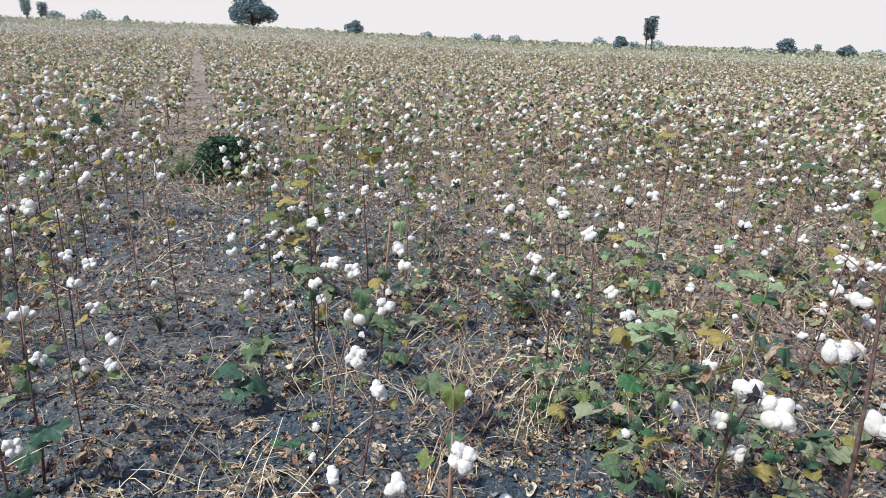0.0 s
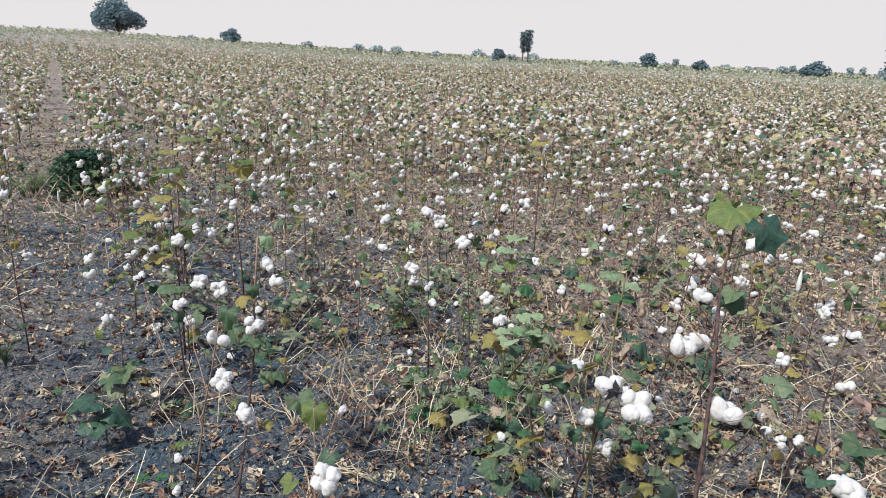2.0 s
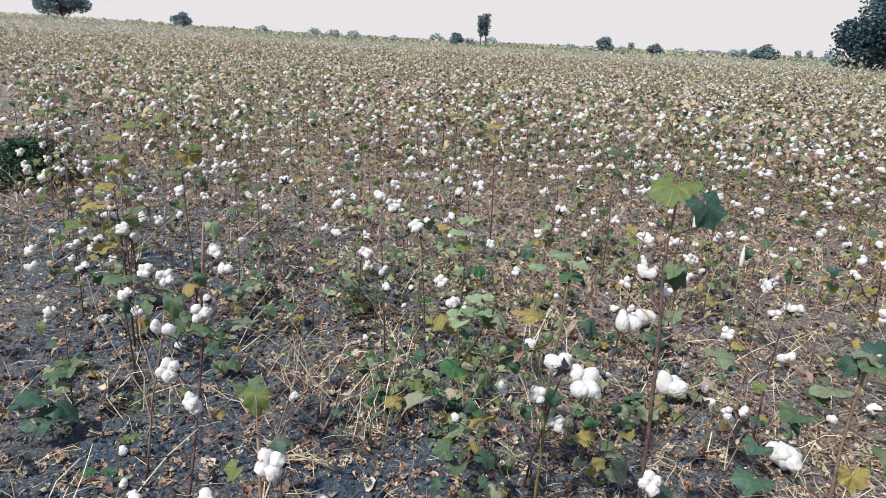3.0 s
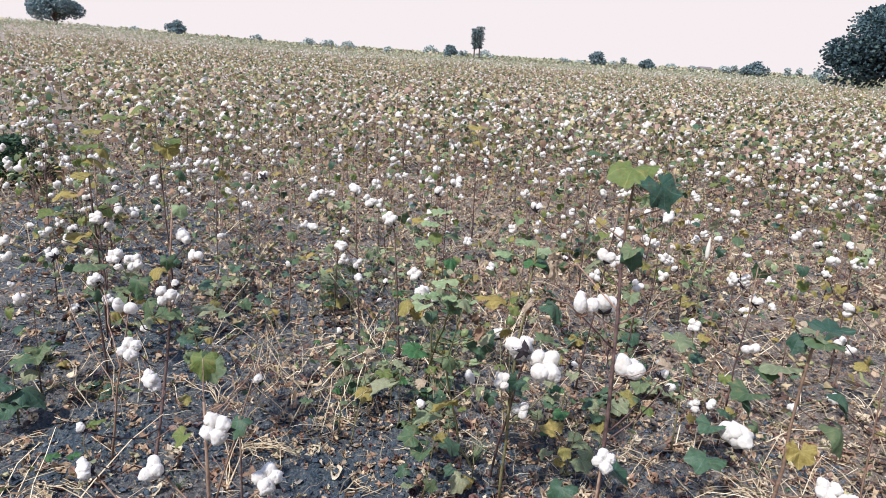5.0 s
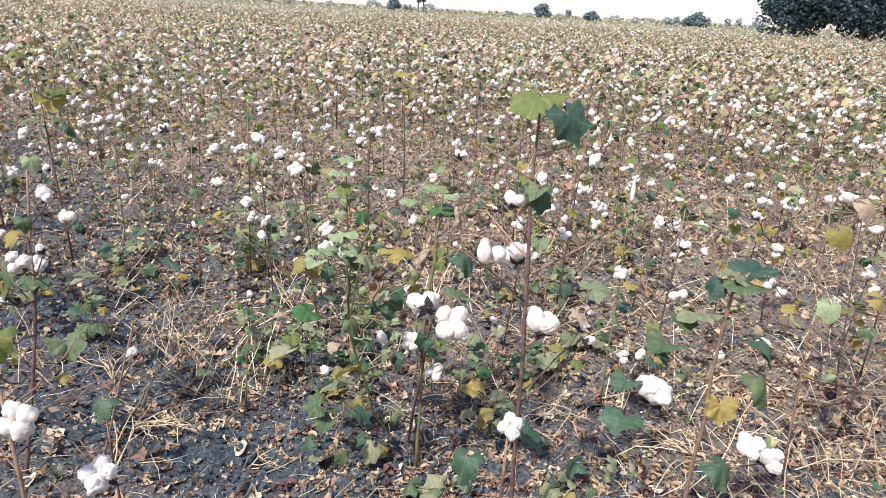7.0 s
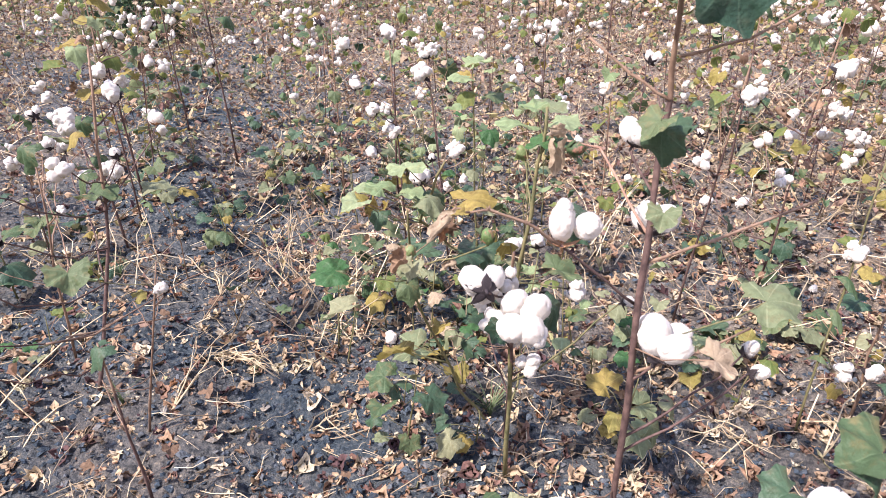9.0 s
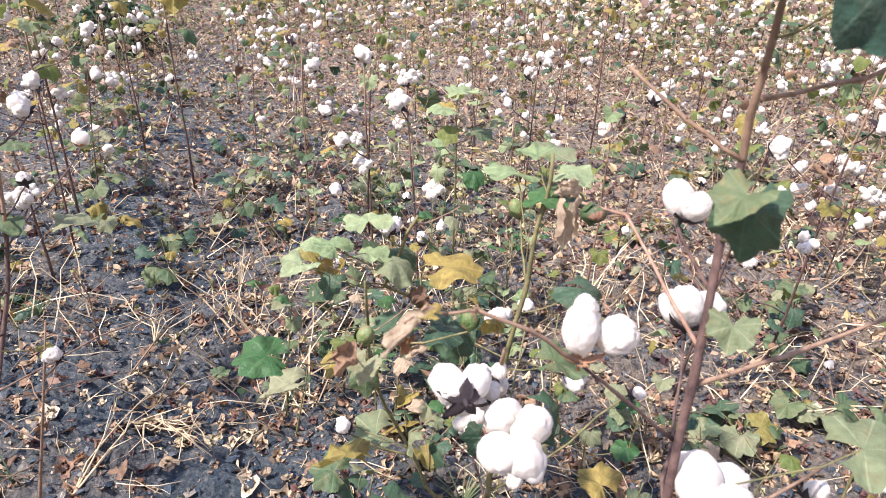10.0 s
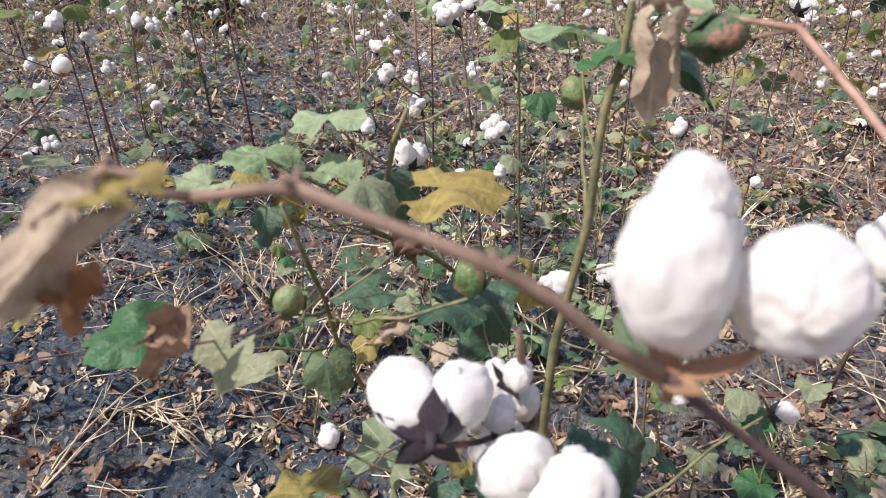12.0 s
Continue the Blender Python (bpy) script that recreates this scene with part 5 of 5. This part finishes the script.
def near_places(n, seed, lo, hi, lift, spread=1.0, bare=0.62):
    """Random places, thickest in front of the walk; fewer on the open lane."""
    r = random.Random(seed)
    out = []
    while len(out) < n:
        y = 11.0 * r.random() ** 1.7
        if r.random() > 0.1 + y:
            continue
        x = r.uniform(-1.6 - 0.75 * y, 1.9 + 1.15 * y)
        u = x * ROW_N.x + y * ROW_N.y
        clump = noise.noise(Vector((x * 1.7, y * 1.7, seed))) * 0.5 + 0.5
        lane = bare * (0.7 if y < 4 else 1.0) + (1 - bare) * max(smooth(0.7, 1.5, u), smooth(-0.6, -0.9, u), smooth(4.0, 7.0, y))
        if r.random() < lane * (0.5 + clump) * 0.7 * spread:
            out.append((x, y, relief(x, y) + lift, r.uniform(lo, hi)))
    return out


def close(places):
    return [p for p in places if -2.3 < p[0] < 3.0 and 1.1 < p[1] < 4.0]


scatter("leaf_litter", "curled tan and brown fallen leaves on the soil", "leaf litter", [litter_leaf(i) for i in range(14)], [p for p in near_places(34000, 1, 0.008, 0.03, 0.003) if p[3] < 0.018 or not close([p])] + close(near_places(60000, 17, 0.005, 0.015, 0.002, bare=0.9)) + [p for p in near_places(42000, 31, 0.016, 0.046, 0.004) if p[1] > 3.6], [LITTER], 5, 0.5, True)
scatter("leaf_litter", "crumpled brown fallen leaves lying thick on the soil", "leaf litter", [crumpled_leaf(i) for i in range(24)], close(near_places(34000, 11, 0.02, 0.058, 0.003)), [LITTER], 15, 0.4, True)
scatter("straw", "dry straw and broken twigs lying on the soil", "straw", [stick(i) for i in range(10)], near_places(13500, 2, 0.03, 0.17, 0.012), [STRAW], 6, 0.25)
def crumb(seed):
    """An angular crumb of earth."""
    r = random.Random(seed)
    v = [Vector(p) * r.uniform(0.6, 1.25) + Vector((r.uniform(-0.2, 0.2), r.uniform(-0.2, 0.2), 0)) for p in ((1, 0, 0.1), (0, 0.85, 0.15), (-1, 0, 0.05), (0, -0.85, 0.1), (0.1, 0, 0.65), (0, 0, -0.4))]
    return Shape().add(v, [(0, 1, 4), (1, 2, 4), (2, 3, 4), (3, 0, 4), (1, 0, 5), (2, 1, 5), (3, 2, 5), (0, 3, 5)])


scatter("soil_clods", "crumbled clods of dark dry soil", "soil", [crumb(i) for i in range(14)], near_places(22000, 3, 0.004, 0.016, 0.003, bare=1.0) + [p for p in near_places(58000, 13, 0.004, 0.018, 0.004, bare=1.0) if -2.2 < p[0] < 2.6 and 1.2 < p[1] < 3.8], [CLOD], 7, 0.35, False)


def brush(seed):
    """A low tangle of dead twigs and hanging dry leaves."""
    r = random.Random(seed)
    s = Shape()
    for i in range(4):
        a, h = r.uniform(0, 6.28), r.uniform(0.03, 0.26)
        ln = r.uniform(0.1, 0.28)
        s.add(*tube(bent((r.uniform(-0.1, 0.1), r.uniform(-0.1, 0.1), 0.0), (math.cos(a) * ln, math.sin(a) * ln, h), -0.03, 0.04, 3, seed + i * 1.7), [0.0026, 0.0022, 0.0018, 0.0012], 3), slot=1)
    for i in range(6):
        q = litter_leaf(seed * 20 + i)
        m = Matrix.Translation((r.gauss(0, 0.12), r.gauss(0, 0.12), r.uniform(0.0, 0.2))) @ Euler((r.uniform(-1.4, 1.4), r.uniform(-1.4, 1.4), r.uniform(0, 6))).to_matrix().to_4x4() @ Matrix.Scale(r.uniform(0.016, 0.04), 4)
        s.add(q.v, q.f, 0 if r.random() < 0.6 else 2, m)
    return s


scatter("dry_brush", "low tangle of dead twigs and withered leaves between the rows", "dry brush", [brush(i) for i in range(10)], [(x, y, z, q) for x, y, z, q in near_places(1500, 4, 0.6, 1.25, 0.0) if y > 2.4 or x < -0.3 or x > 1.7], [LITTER, STRAW, FIELD_LEAF], 8, 0.0, False)


def low_growth(seed):
    """Low leaves, green, olive and withered, over the soil."""
    r = random.Random(seed)
    s = Shape()
    for i in range(20):
        m = Matrix.Translation((r.gauss(0, 0.17), r.gauss(0, 0.17), r.uniform(0.0, 0.2))) @ Euler((r.uniform(-1, 1), r.uniform(-1, 1), r.uniform(0, 6))).to_matrix().to_4x4() @ Matrix.Diagonal((r.uniform(0.011, 0.026), r.uniform(0.02, 0.045), 0.035, 1))
        s.add([(0, -0.8, 0), (0.8, -0.25, -0.25), (0.35, 0.9, -0.1), (0, 0.35, 0.15), (-0.5, 0.8, -0.15), (-0.85, -0.3, -0.2)], [(0, 1, 3), (1, 2, 3), (3, 4, 5), (0, 3, 5)], 0 if r.random() < 0.78 else 1, m)
    return s


scatter("low_growth", "low green and withered leaves covering the soil between rows", "undergrowth", [low_growth(i) for i in range(10)], [(x, y, ground(x, y), R.uniform(0.8, 1.3)) for x, y in row_spots(3.6, 15, -44, 60, 0.36, 21, 0.5) if math.hypot(x, y) > 8 or abs((x * ROW_N.x + y * ROW_N.y - 0.15) % 1.0 - 0.5) < 0.3], [FIELD_LEAF, LITTER], 12, 0.0, False)


# ---- fallen leaves near the walk ----
FL = random.Random(77)
FALLEN = [("o", "crumple", "curled tan fallen leaf lying on the soil"), ("b", "crumple", "crumpled brown fallen leaf lying on the soil"), ("r", "crumple", "rust-coloured fallen leaf lying on the soil"), ("b", "fold", "folded dry brown fallen leaf on the soil"), ("y", "droop", "yellowed fallen leaf lying on the soil")]
laid = 0
while laid < 270:
    x, y = FL.uniform(-0.7, 2.3), FL.uniform(1.5, 3.1)
    u = x * ROW_N.x + y * ROW_N.y
    if FL.random() > (0.25 if -0.5 < u < 0.6 else 1.0):
        continue
    kind, style, label = FL.choices(FALLEN, (6, 5, 2, 4, 1))[0]
    ob = tagged(new("fallen_leaf", FL.choice(LEAVES[kind, style])), label, "leaf", "fallen leaves")
    size = FL.uniform(0.018, 0.036)
    ob.matrix_basis = Matrix.Translation((x, y, relief(x, y) + size * 0.18)) @ Euler((FL.gauss(0, 0.5), FL.gauss(0, 0.5), FL.uniform(0, 6.28))).to_matrix().to_4x4() @ Matrix.Diagonal((size, size, size * 0.6, 1))
    laid += 1


# ---- weeds ----
def dry_weed(x, y, size, n, seed, heading=None):
    """A flattened bunch of pale dead stalks."""
    r = random.Random(seed)
    w = thing("dry_weed", (x, y, relief(x, y)), "bleached dead weed lying flat on the soil", "weed", "dead weeds")
    a0 = r.uniform(0, 6.28) if heading is None else radians(heading)
    for i in range(n):
        a, ln = a0 + r.gauss(0, 0.5 if heading is None else 0.28), size * r.uniform(0.5, 1.1)
        tip = Vector((math.cos(a) * ln, math.sin(a) * ln, r.uniform(0.0, 0.05)))
        path = bent((0, 0, 0.01), tip, -0.03, 0.03, 5, seed + i * 2.1)
        s = Shape().add(*tube(path, [0.0028, 0.0026, 0.0023, 0.002, 0.0017, 0.0012], 4))
        for k in range(2):
            q = path[2 + k]
            s.add(*tube([q, q + Vector((r.uniform(-0.05, 0.05), r.uniform(-0.05, 0.05), 0.01)) + tip * 0.15], [0.0016, 0.001], 3))
        part("stalk", s.mesh("stalk", [STRAW]), w)


dry_weed(0.07, 2.33, 0.26, 9, 1, -33)
for x, y, size, n, seed in ((0.45, 2.05, 0.2, 5, 2), (0.1, 1.5, 0.25, 8, 3), (-0.05, 2.7, 0.35, 6, 4), (0.5, 1.75, 0.3, 5, 5), (-0.6, 2.2, 0.25, 7, 6), (2.0, 1.7, 0.22, 6, 7), (0.05, 2.05, 0.45, 4, 8), (-1.0, 1.9, 0.2, 6, 9), (1.7, 2.05, 0.25, 5, 10)):
    dry_weed(x, y, size, n, seed)


def low_weed(x, y, seed):
    """Small seedling with a few broad leaves close to the soil."""
    r = random.Random(seed)
    w = thing("low_weed", (x, y, relief(x, y) - 0.01), "low seedling with a few green and yellow leaves", "weed", "low seedlings")
    h = r.uniform(0.06, 0.28)
    st = Shape().add(*tube(bent((0, 0, 0), (r.uniform(-0.05, 0.05), r.uniform(-0.05, 0.05), h), 0, 0.01, 4, seed), [0.003, 0.0028, 0.0025, 0.002, 0.0015], 5))
    for i in range(r.randint(4, 8)):
        a, d, z, size = r.uniform(0, 6.28), r.uniform(0.02, 0.12), h * r.uniform(0.3, 1.0), r.uniform(0.03, 0.07)
        p = Vector((math.cos(a) * d, math.sin(a) * d, z))
        part("petiole", Shape().add(*tube([(0, 0, z * 0.7), p * 0.6 + Vector((0, 0, z * 0.35)), p], [0.0014, 0.0012, 0.001], 4)).mesh("petiole", [STEM_GREEN]), w)
        part("leaf", R.choice(LEAVES[r.choice("ggddypp"), r.choice(("flat", "droop", "fold"))]), w, Matrix.Translation(p) @ Euler((r.uniform(-0.8, 0.2), r.uniform(-0.4, 0.4), a - 1.57)).to_matrix().to_4x4() @ Matrix.Diagonal((size, size, size, 1)))
    part("stem", st.mesh("stem", [STEM_GREEN]), w)


for i in range(105):
    y = 1.5 + 4.5 * R.random()
    x = R.uniform(-0.2 - 0.25 * y, 1.0 + 0.55 * y)
    u = x * ROW_N.x + y * ROW_N.y
    if abs(u + 0.15) > 0.4 and (y > 2.7 or u > 1.35):
        low_weed(x, y, 500 + i)


def grass_tuft(x, y, h, n, seed, mat=LEAF["g"]):
    r = random.Random(seed)
    t = thing("grass_tuft", (x, y, relief(x, y) - 0.01), "small tuft of green grass in the soil", "grass", "grass tufts")
    s = Shape()
    for i in range(n):
        a, ln, w = r.uniform(0, 6.28), h * r.uniform(0.5, 1.0), 0.003
        d, side = Vector((math.cos(a), math.sin(a), 0)), Vector((-math.sin(a), math.cos(a), 0))
        pts = [d * (ln * 0.6 * u * u) + Vector((0, 0, ln * (u - 0.25 * u * u))) for u in (0, 0.35, 0.7, 1)]
        v = [p + side * sg * w * (1 - k / 3.2) for k, p in enumerate(pts) for sg in (-1, 1)]
        s.add(v, [(2 * k, 2 * k + 1, 2 * k + 3, 2 * k + 2) for k in range(3)])
    part("tuft", s.mesh("tuft", [mat]), t)


for i in range(34):
    y = R.uniform(1.5, 5.5)
    grass_tuft(R.uniform(-1.5 - 0.3 * y, 1.6 + 0.6 * y), y, R.uniform(0.05, 0.14), R.randint(8, 18), i)
grass_tuft(0.98, 2.1, 0.16, 34, 77)
grass_tuft(-1.55, 3.35, 0.35, 40, 78)


def weed_spike(x, y, z, seed):
    """Upright weed with a pale tapering flower spike; z is the tip."""
    r = random.Random(seed)
    w = thing("spike_weed", (x, y, ground(x, y)), "slender weed with an upright cream flower spike", "weed", "spike weeds")
    ln = r.uniform(0.085, 0.11)
    part("stem", Shape().add(*tube(bent((0, 0, 0), (0, 0, z - ln), 0, 0.015, 5, seed), [0.004, 0.0035, 0.003, 0.003, 0.0025, 0.0025], 5)).mesh("stem", [STEM_GREEN]), w)
    n, v, f = 7, [], []
    for i in range(n):
        u = i / (n - 1)
        rad = 0.0095 * math.sin(math.pi * min(0.97, 0.12 + 0.86 * u)) ** 0.8 * (1 - 0.35 * u)
        v += [(rad * math.cos(k * 0.785) * (1 + 0.15 * ((k + i) % 2)), rad * math.sin(k * 0.785) * (1 + 0.15 * ((k + i) % 2)), z - ln + ln * u) for k in range(8)]
    f = [(i * 8 + k, i * 8 + (k + 1) % 8, i * 8 + 8 + (k + 1) % 8, i * 8 + 8 + k) for i in range(n - 1) for k in range(8)]
    part("flower_spike", Shape().add(v, f + [tuple(range(8))[::-1], tuple((n - 1) * 8 + k for k in range(8))]).mesh("flower_spike", [SPIKE]), w, None, "pale cream flower spike")
    for i in range(3):
        a, h = r.uniform(0, 6), z * r.uniform(0.3, 0.7)
        part("leaf", LEAVES_LO["g", "droop"], w, Matrix.Translation((0, 0, h)) @ Euler((-0.3, 0, a)).to_matrix().to_4x4() @ Matrix.Diagonal((0.022, 0.06, 0.05, 1)))


for i, (x, y, z) in enumerate(((1.835, 2.07, 0.965), (3.01, 4.18, 0.74), (-2.83, 6.37, 0.66), (-2.13, 5.62, 0.45), (-1.87, 5.28, 0.44), (-2.5, 5.5, 0.55))):
    weed_spike(x, y, z, i + 3)


def leafy_bush(x, y, w, h, n, seed):
    r = random.Random(seed)
    b = thing("bush", (x, y, ground(x, y)), "dense dark green bushy weed beside the lane", "bush")
    st = Shape()
    for i in range(9):
        a = r.uniform(0, 6.28)
        st.add(*tube(bent((0, 0, 0), (math.cos(a) * w * 0.4, math.sin(a) * w * 0.4, h * r.uniform(0.6, 0.95)), 0, 0.03, 3, i), [0.008, 0.006, 0.005, 0.003], 4))
    part("woody_base", st.mesh("woody_base", [STEM_GREEN]), b)
    s = Shape()
    for i in range(n):
        a, q, z = r.uniform(0, 6.28), r.random() ** 0.45, r.random()
        rad = w * 0.5 * q * math.sqrt(max(0.05, 1 - (z * 1.05 - 0.15) ** 2)) * (1 + 0.25 * noise.noise(Vector((math.cos(a) * 2, math.sin(a) * 2, z * 3))))
        m = Matrix.Translation((rad * math.cos(a), rad * math.sin(a), h * z)) @ Euler((r.uniform(-1, 1), r.uniform(-1, 1), r.uniform(0, 6))).to_matrix().to_4x4() @ Matrix.Scale(r.uniform(0.02, 0.045), 4)
        s.add([(0, -1, 0), (0.45, 0, 0.1), (0, 1, -0.1), (-0.45, 0, 0.1)], [(0, 1, 2, 3)], 0, m)
    part("foliage", s.mesh("foliage", [BUSH_LEAF], False), b)


leafy_bush(-2.58, 7.5, 0.8, 0.48, 2600, 4)
for k in range(24):
    grass_tuft(-2.8 + R.uniform(-0.45, 0.5), 7.75 + R.uniform(-0.7, 0.6), R.uniform(0.28, 0.5), 40, 90 + k, LEAF["vgl"[k % 3]])


# ---- trees on the skyline ----
def polar(az, d):
    a = radians(az)
    return d * math.sin(a), d * math.cos(a)


def tree(az, d, w, h, n, seed, label, mat=TREE_LEAF, trunk=0.2, lobes=9, leaf=0.3, flat=0.75, low=0.16, puff=1.0, skirt=0.62):
    """Trunk, limbs and an uneven crown of many leaf clumps."""
    r = random.Random(seed)
    x, y = polar(az, d)
    t = thing("tree", (x, y, ground(x, y) - 0.1), label, "tree", "trees on the skyline")
    s = Shape().add(*tube(bent((0, 0, 0), (0, 0, h * 0.6), 0, w * 0.03, 4, seed), [trunk, trunk * 0.85, trunk * 0.7, trunk * 0.5, trunk * 0.3], 7))
    blobs = []
    for i in range(lobes):
        a = i * 2.4 + r.uniform(-0.4, 0.4)
        q = math.sqrt((i + 0.3) / lobes)
        z = h * (low + (1 - low) * (1 - 0.62 * q * q) * r.uniform(skirt, 0.86))
        c = Vector((math.cos(a) * w * 0.34 * q, math.sin(a) * w * 0.34 * q, z))
        blobs.append((c, w * r.uniform(0.17, 0.25) * puff))
        s.add(*tube(bent((0, 0, h * r.uniform(0.15, 0.45)), c, 0, w * 0.03, 3, seed + i), [trunk * 0.45, trunk * 0.35, trunk * 0.25, trunk * 0.1], 5))
    part("trunk", s.mesh("trunk", [TRUNK]), t)
    f = Shape()
    for i in range(n):
        c, rad = r.choice(blobs)
        v = Vector((r.gauss(0, 1), r.gauss(0, 1), r.gauss(0, 1))).normalized() * rad * (r.random() ** 0.4)
        p = c + Vector((v.x, v.y, v.z * flat))
        p.z = max(p.z, h * low * r.uniform(0.7, 1.1))
        m = Matrix.Translation(p) @ Euler((r.uniform(-1.3, 1.3), r.uniform(-1.3, 1.3), r.uniform(0, 6))).to_matrix().to_4x4() @ Matrix.Scale(leaf * r.uniform(0.6, 1.3), 4)
        f.add([(0, -0.8, 0), (0.55, -0.1, 0.15), (0.1, 0.9, -0.1), (-0.55, 0.1, 0.1)], [(0, 1, 2), (0, 2, 3)], 0, m)
    part("crown", f.mesh("crown", [mat], False), t)
    return t


tree(-17.05, 130, 9.6, 6.3, 7000, 1, "broad round-crowned tree on the rise", lobes=16, leaf=0.26, low=0.1, puff=0.85)
tree(48.3, 75, 20.5, 14.5, 54000, 2, "huge dark spreading tree at the edge of the field", DARK_LEAF, trunk=0.5, lobes=52, leaf=0.22, flat=0.55, low=0.03, puff=0.72, skirt=0.2)
for i, (az, d, w, h) in enumerate(((12.86, 190, 4.4, 4.3), (24.9, 200, 6.2, 5.2), (28.85, 210, 5.6, 3.6), (36.85, 170, 6.8, 4.0), (-9.0, 210, 6.8, 5.0))):
    tree(az, d, w, h, 1100, 10 + i, "rounded bushy tree far across the field", lobes=8, leaf=0.42, low=0.05)
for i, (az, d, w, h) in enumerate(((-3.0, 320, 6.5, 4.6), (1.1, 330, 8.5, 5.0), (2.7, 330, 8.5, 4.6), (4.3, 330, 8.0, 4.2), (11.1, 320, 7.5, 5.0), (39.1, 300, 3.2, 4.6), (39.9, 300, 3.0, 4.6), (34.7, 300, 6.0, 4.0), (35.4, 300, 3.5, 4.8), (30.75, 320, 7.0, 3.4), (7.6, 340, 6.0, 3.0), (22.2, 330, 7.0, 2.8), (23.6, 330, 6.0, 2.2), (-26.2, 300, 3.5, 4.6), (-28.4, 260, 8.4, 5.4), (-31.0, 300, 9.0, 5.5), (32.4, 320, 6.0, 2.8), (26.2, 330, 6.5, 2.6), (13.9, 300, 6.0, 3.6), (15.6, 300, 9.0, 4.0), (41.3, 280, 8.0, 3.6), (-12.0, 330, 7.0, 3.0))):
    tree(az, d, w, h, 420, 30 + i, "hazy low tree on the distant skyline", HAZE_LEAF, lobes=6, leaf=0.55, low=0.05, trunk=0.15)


def palm(az, d, h, seed, heads, mat=TREE_LEAF):
    """Two slim trunks carrying shaggy columns of fronds."""
    r = random.Random(seed)
    x, y = polar(az, d)
    t = thing("palm_tree", (x, y, ground(x, y) - 0.1), "twin-stemmed shaggy palm standing above the skyline", "tree", "trees on the skyline")
    for dx, hh in heads:
        part("trunk", Shape().add(*tube(bent((dx, 0, 0), (dx * 0.8, 0, hh), 0, 0.12, 5, seed + dx), [0.26, 0.23, 0.21, 0.2, 0.2, 0.18], 8)).mesh("trunk", [TRUNK]), t)
        f = Shape()
        for i in range(620):
            z = hh * r.uniform(0.38, 1.02)
            a, q = r.uniform(0, 6.28), r.uniform(0.2, 1.0) * (1.6 if z > hh * 0.5 else 0.8) * (0.8 + 0.4 * noise.noise(Vector((dx, z, 3))))
            m = Matrix.Translation((dx * 0.85 + math.cos(a) * q, math.sin(a) * q, z)) @ Euler((r.uniform(-1.0, 0.4), r.uniform(-0.5, 0.5), a - 1.57)).to_matrix().to_4x4() @ Matrix.Scale(r.uniform(0.3, 0.6), 4)
            f.add([(0, -0.9, 0), (0.3, 0, 0.1), (0, 1.0, -0.35), (-0.3, 0, 0.1)], [(0, 1, 2), (0, 2, 3)], 0, m)
        part("crown", f.mesh("crown", [mat], False), t)


palm(15.0, 210, 9.8, 5, ((-0.75, 9.2), (0.95, 9.8)))
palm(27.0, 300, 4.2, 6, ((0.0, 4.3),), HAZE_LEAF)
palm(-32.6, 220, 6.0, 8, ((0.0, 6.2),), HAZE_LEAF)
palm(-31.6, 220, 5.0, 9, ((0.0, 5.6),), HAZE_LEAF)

# a small shed between the far trees
sx, sy = polar(33.25, 300)
shed = thing("shed", (sx, sy, ground(sx, sy)), "small whitewashed shed with a dark pitched roof", "shed")
part("wall", Shape().add([(x, y, z) for z in (0, 2.0) for x, y in ((-2.4, -1.5), (2.4, -1.5), (2.4, 1.5), (-2.4, 1.5))], [(0, 1, 5, 4), (1, 2, 6, 5), (2, 3, 7, 6), (3, 0, 4, 7), (4, 5, 6, 7), (3, 2, 1, 0)]).mesh("wall", [PLASTER], False), shed)
part("roof", Shape().add([(-2.8, -1.9, 1.95), (2.8, -1.9, 1.95), (2.8, 1.9, 1.95), (-2.8, 1.9, 1.95), (-2.8, 0, 2.7), (2.8, 0, 2.7)], [(0, 1, 5, 4), (2, 3, 4, 5), (0, 4, 3), (1, 2, 5), (3, 2, 1, 0)]).mesh("roof", [ROOF], False), shed)
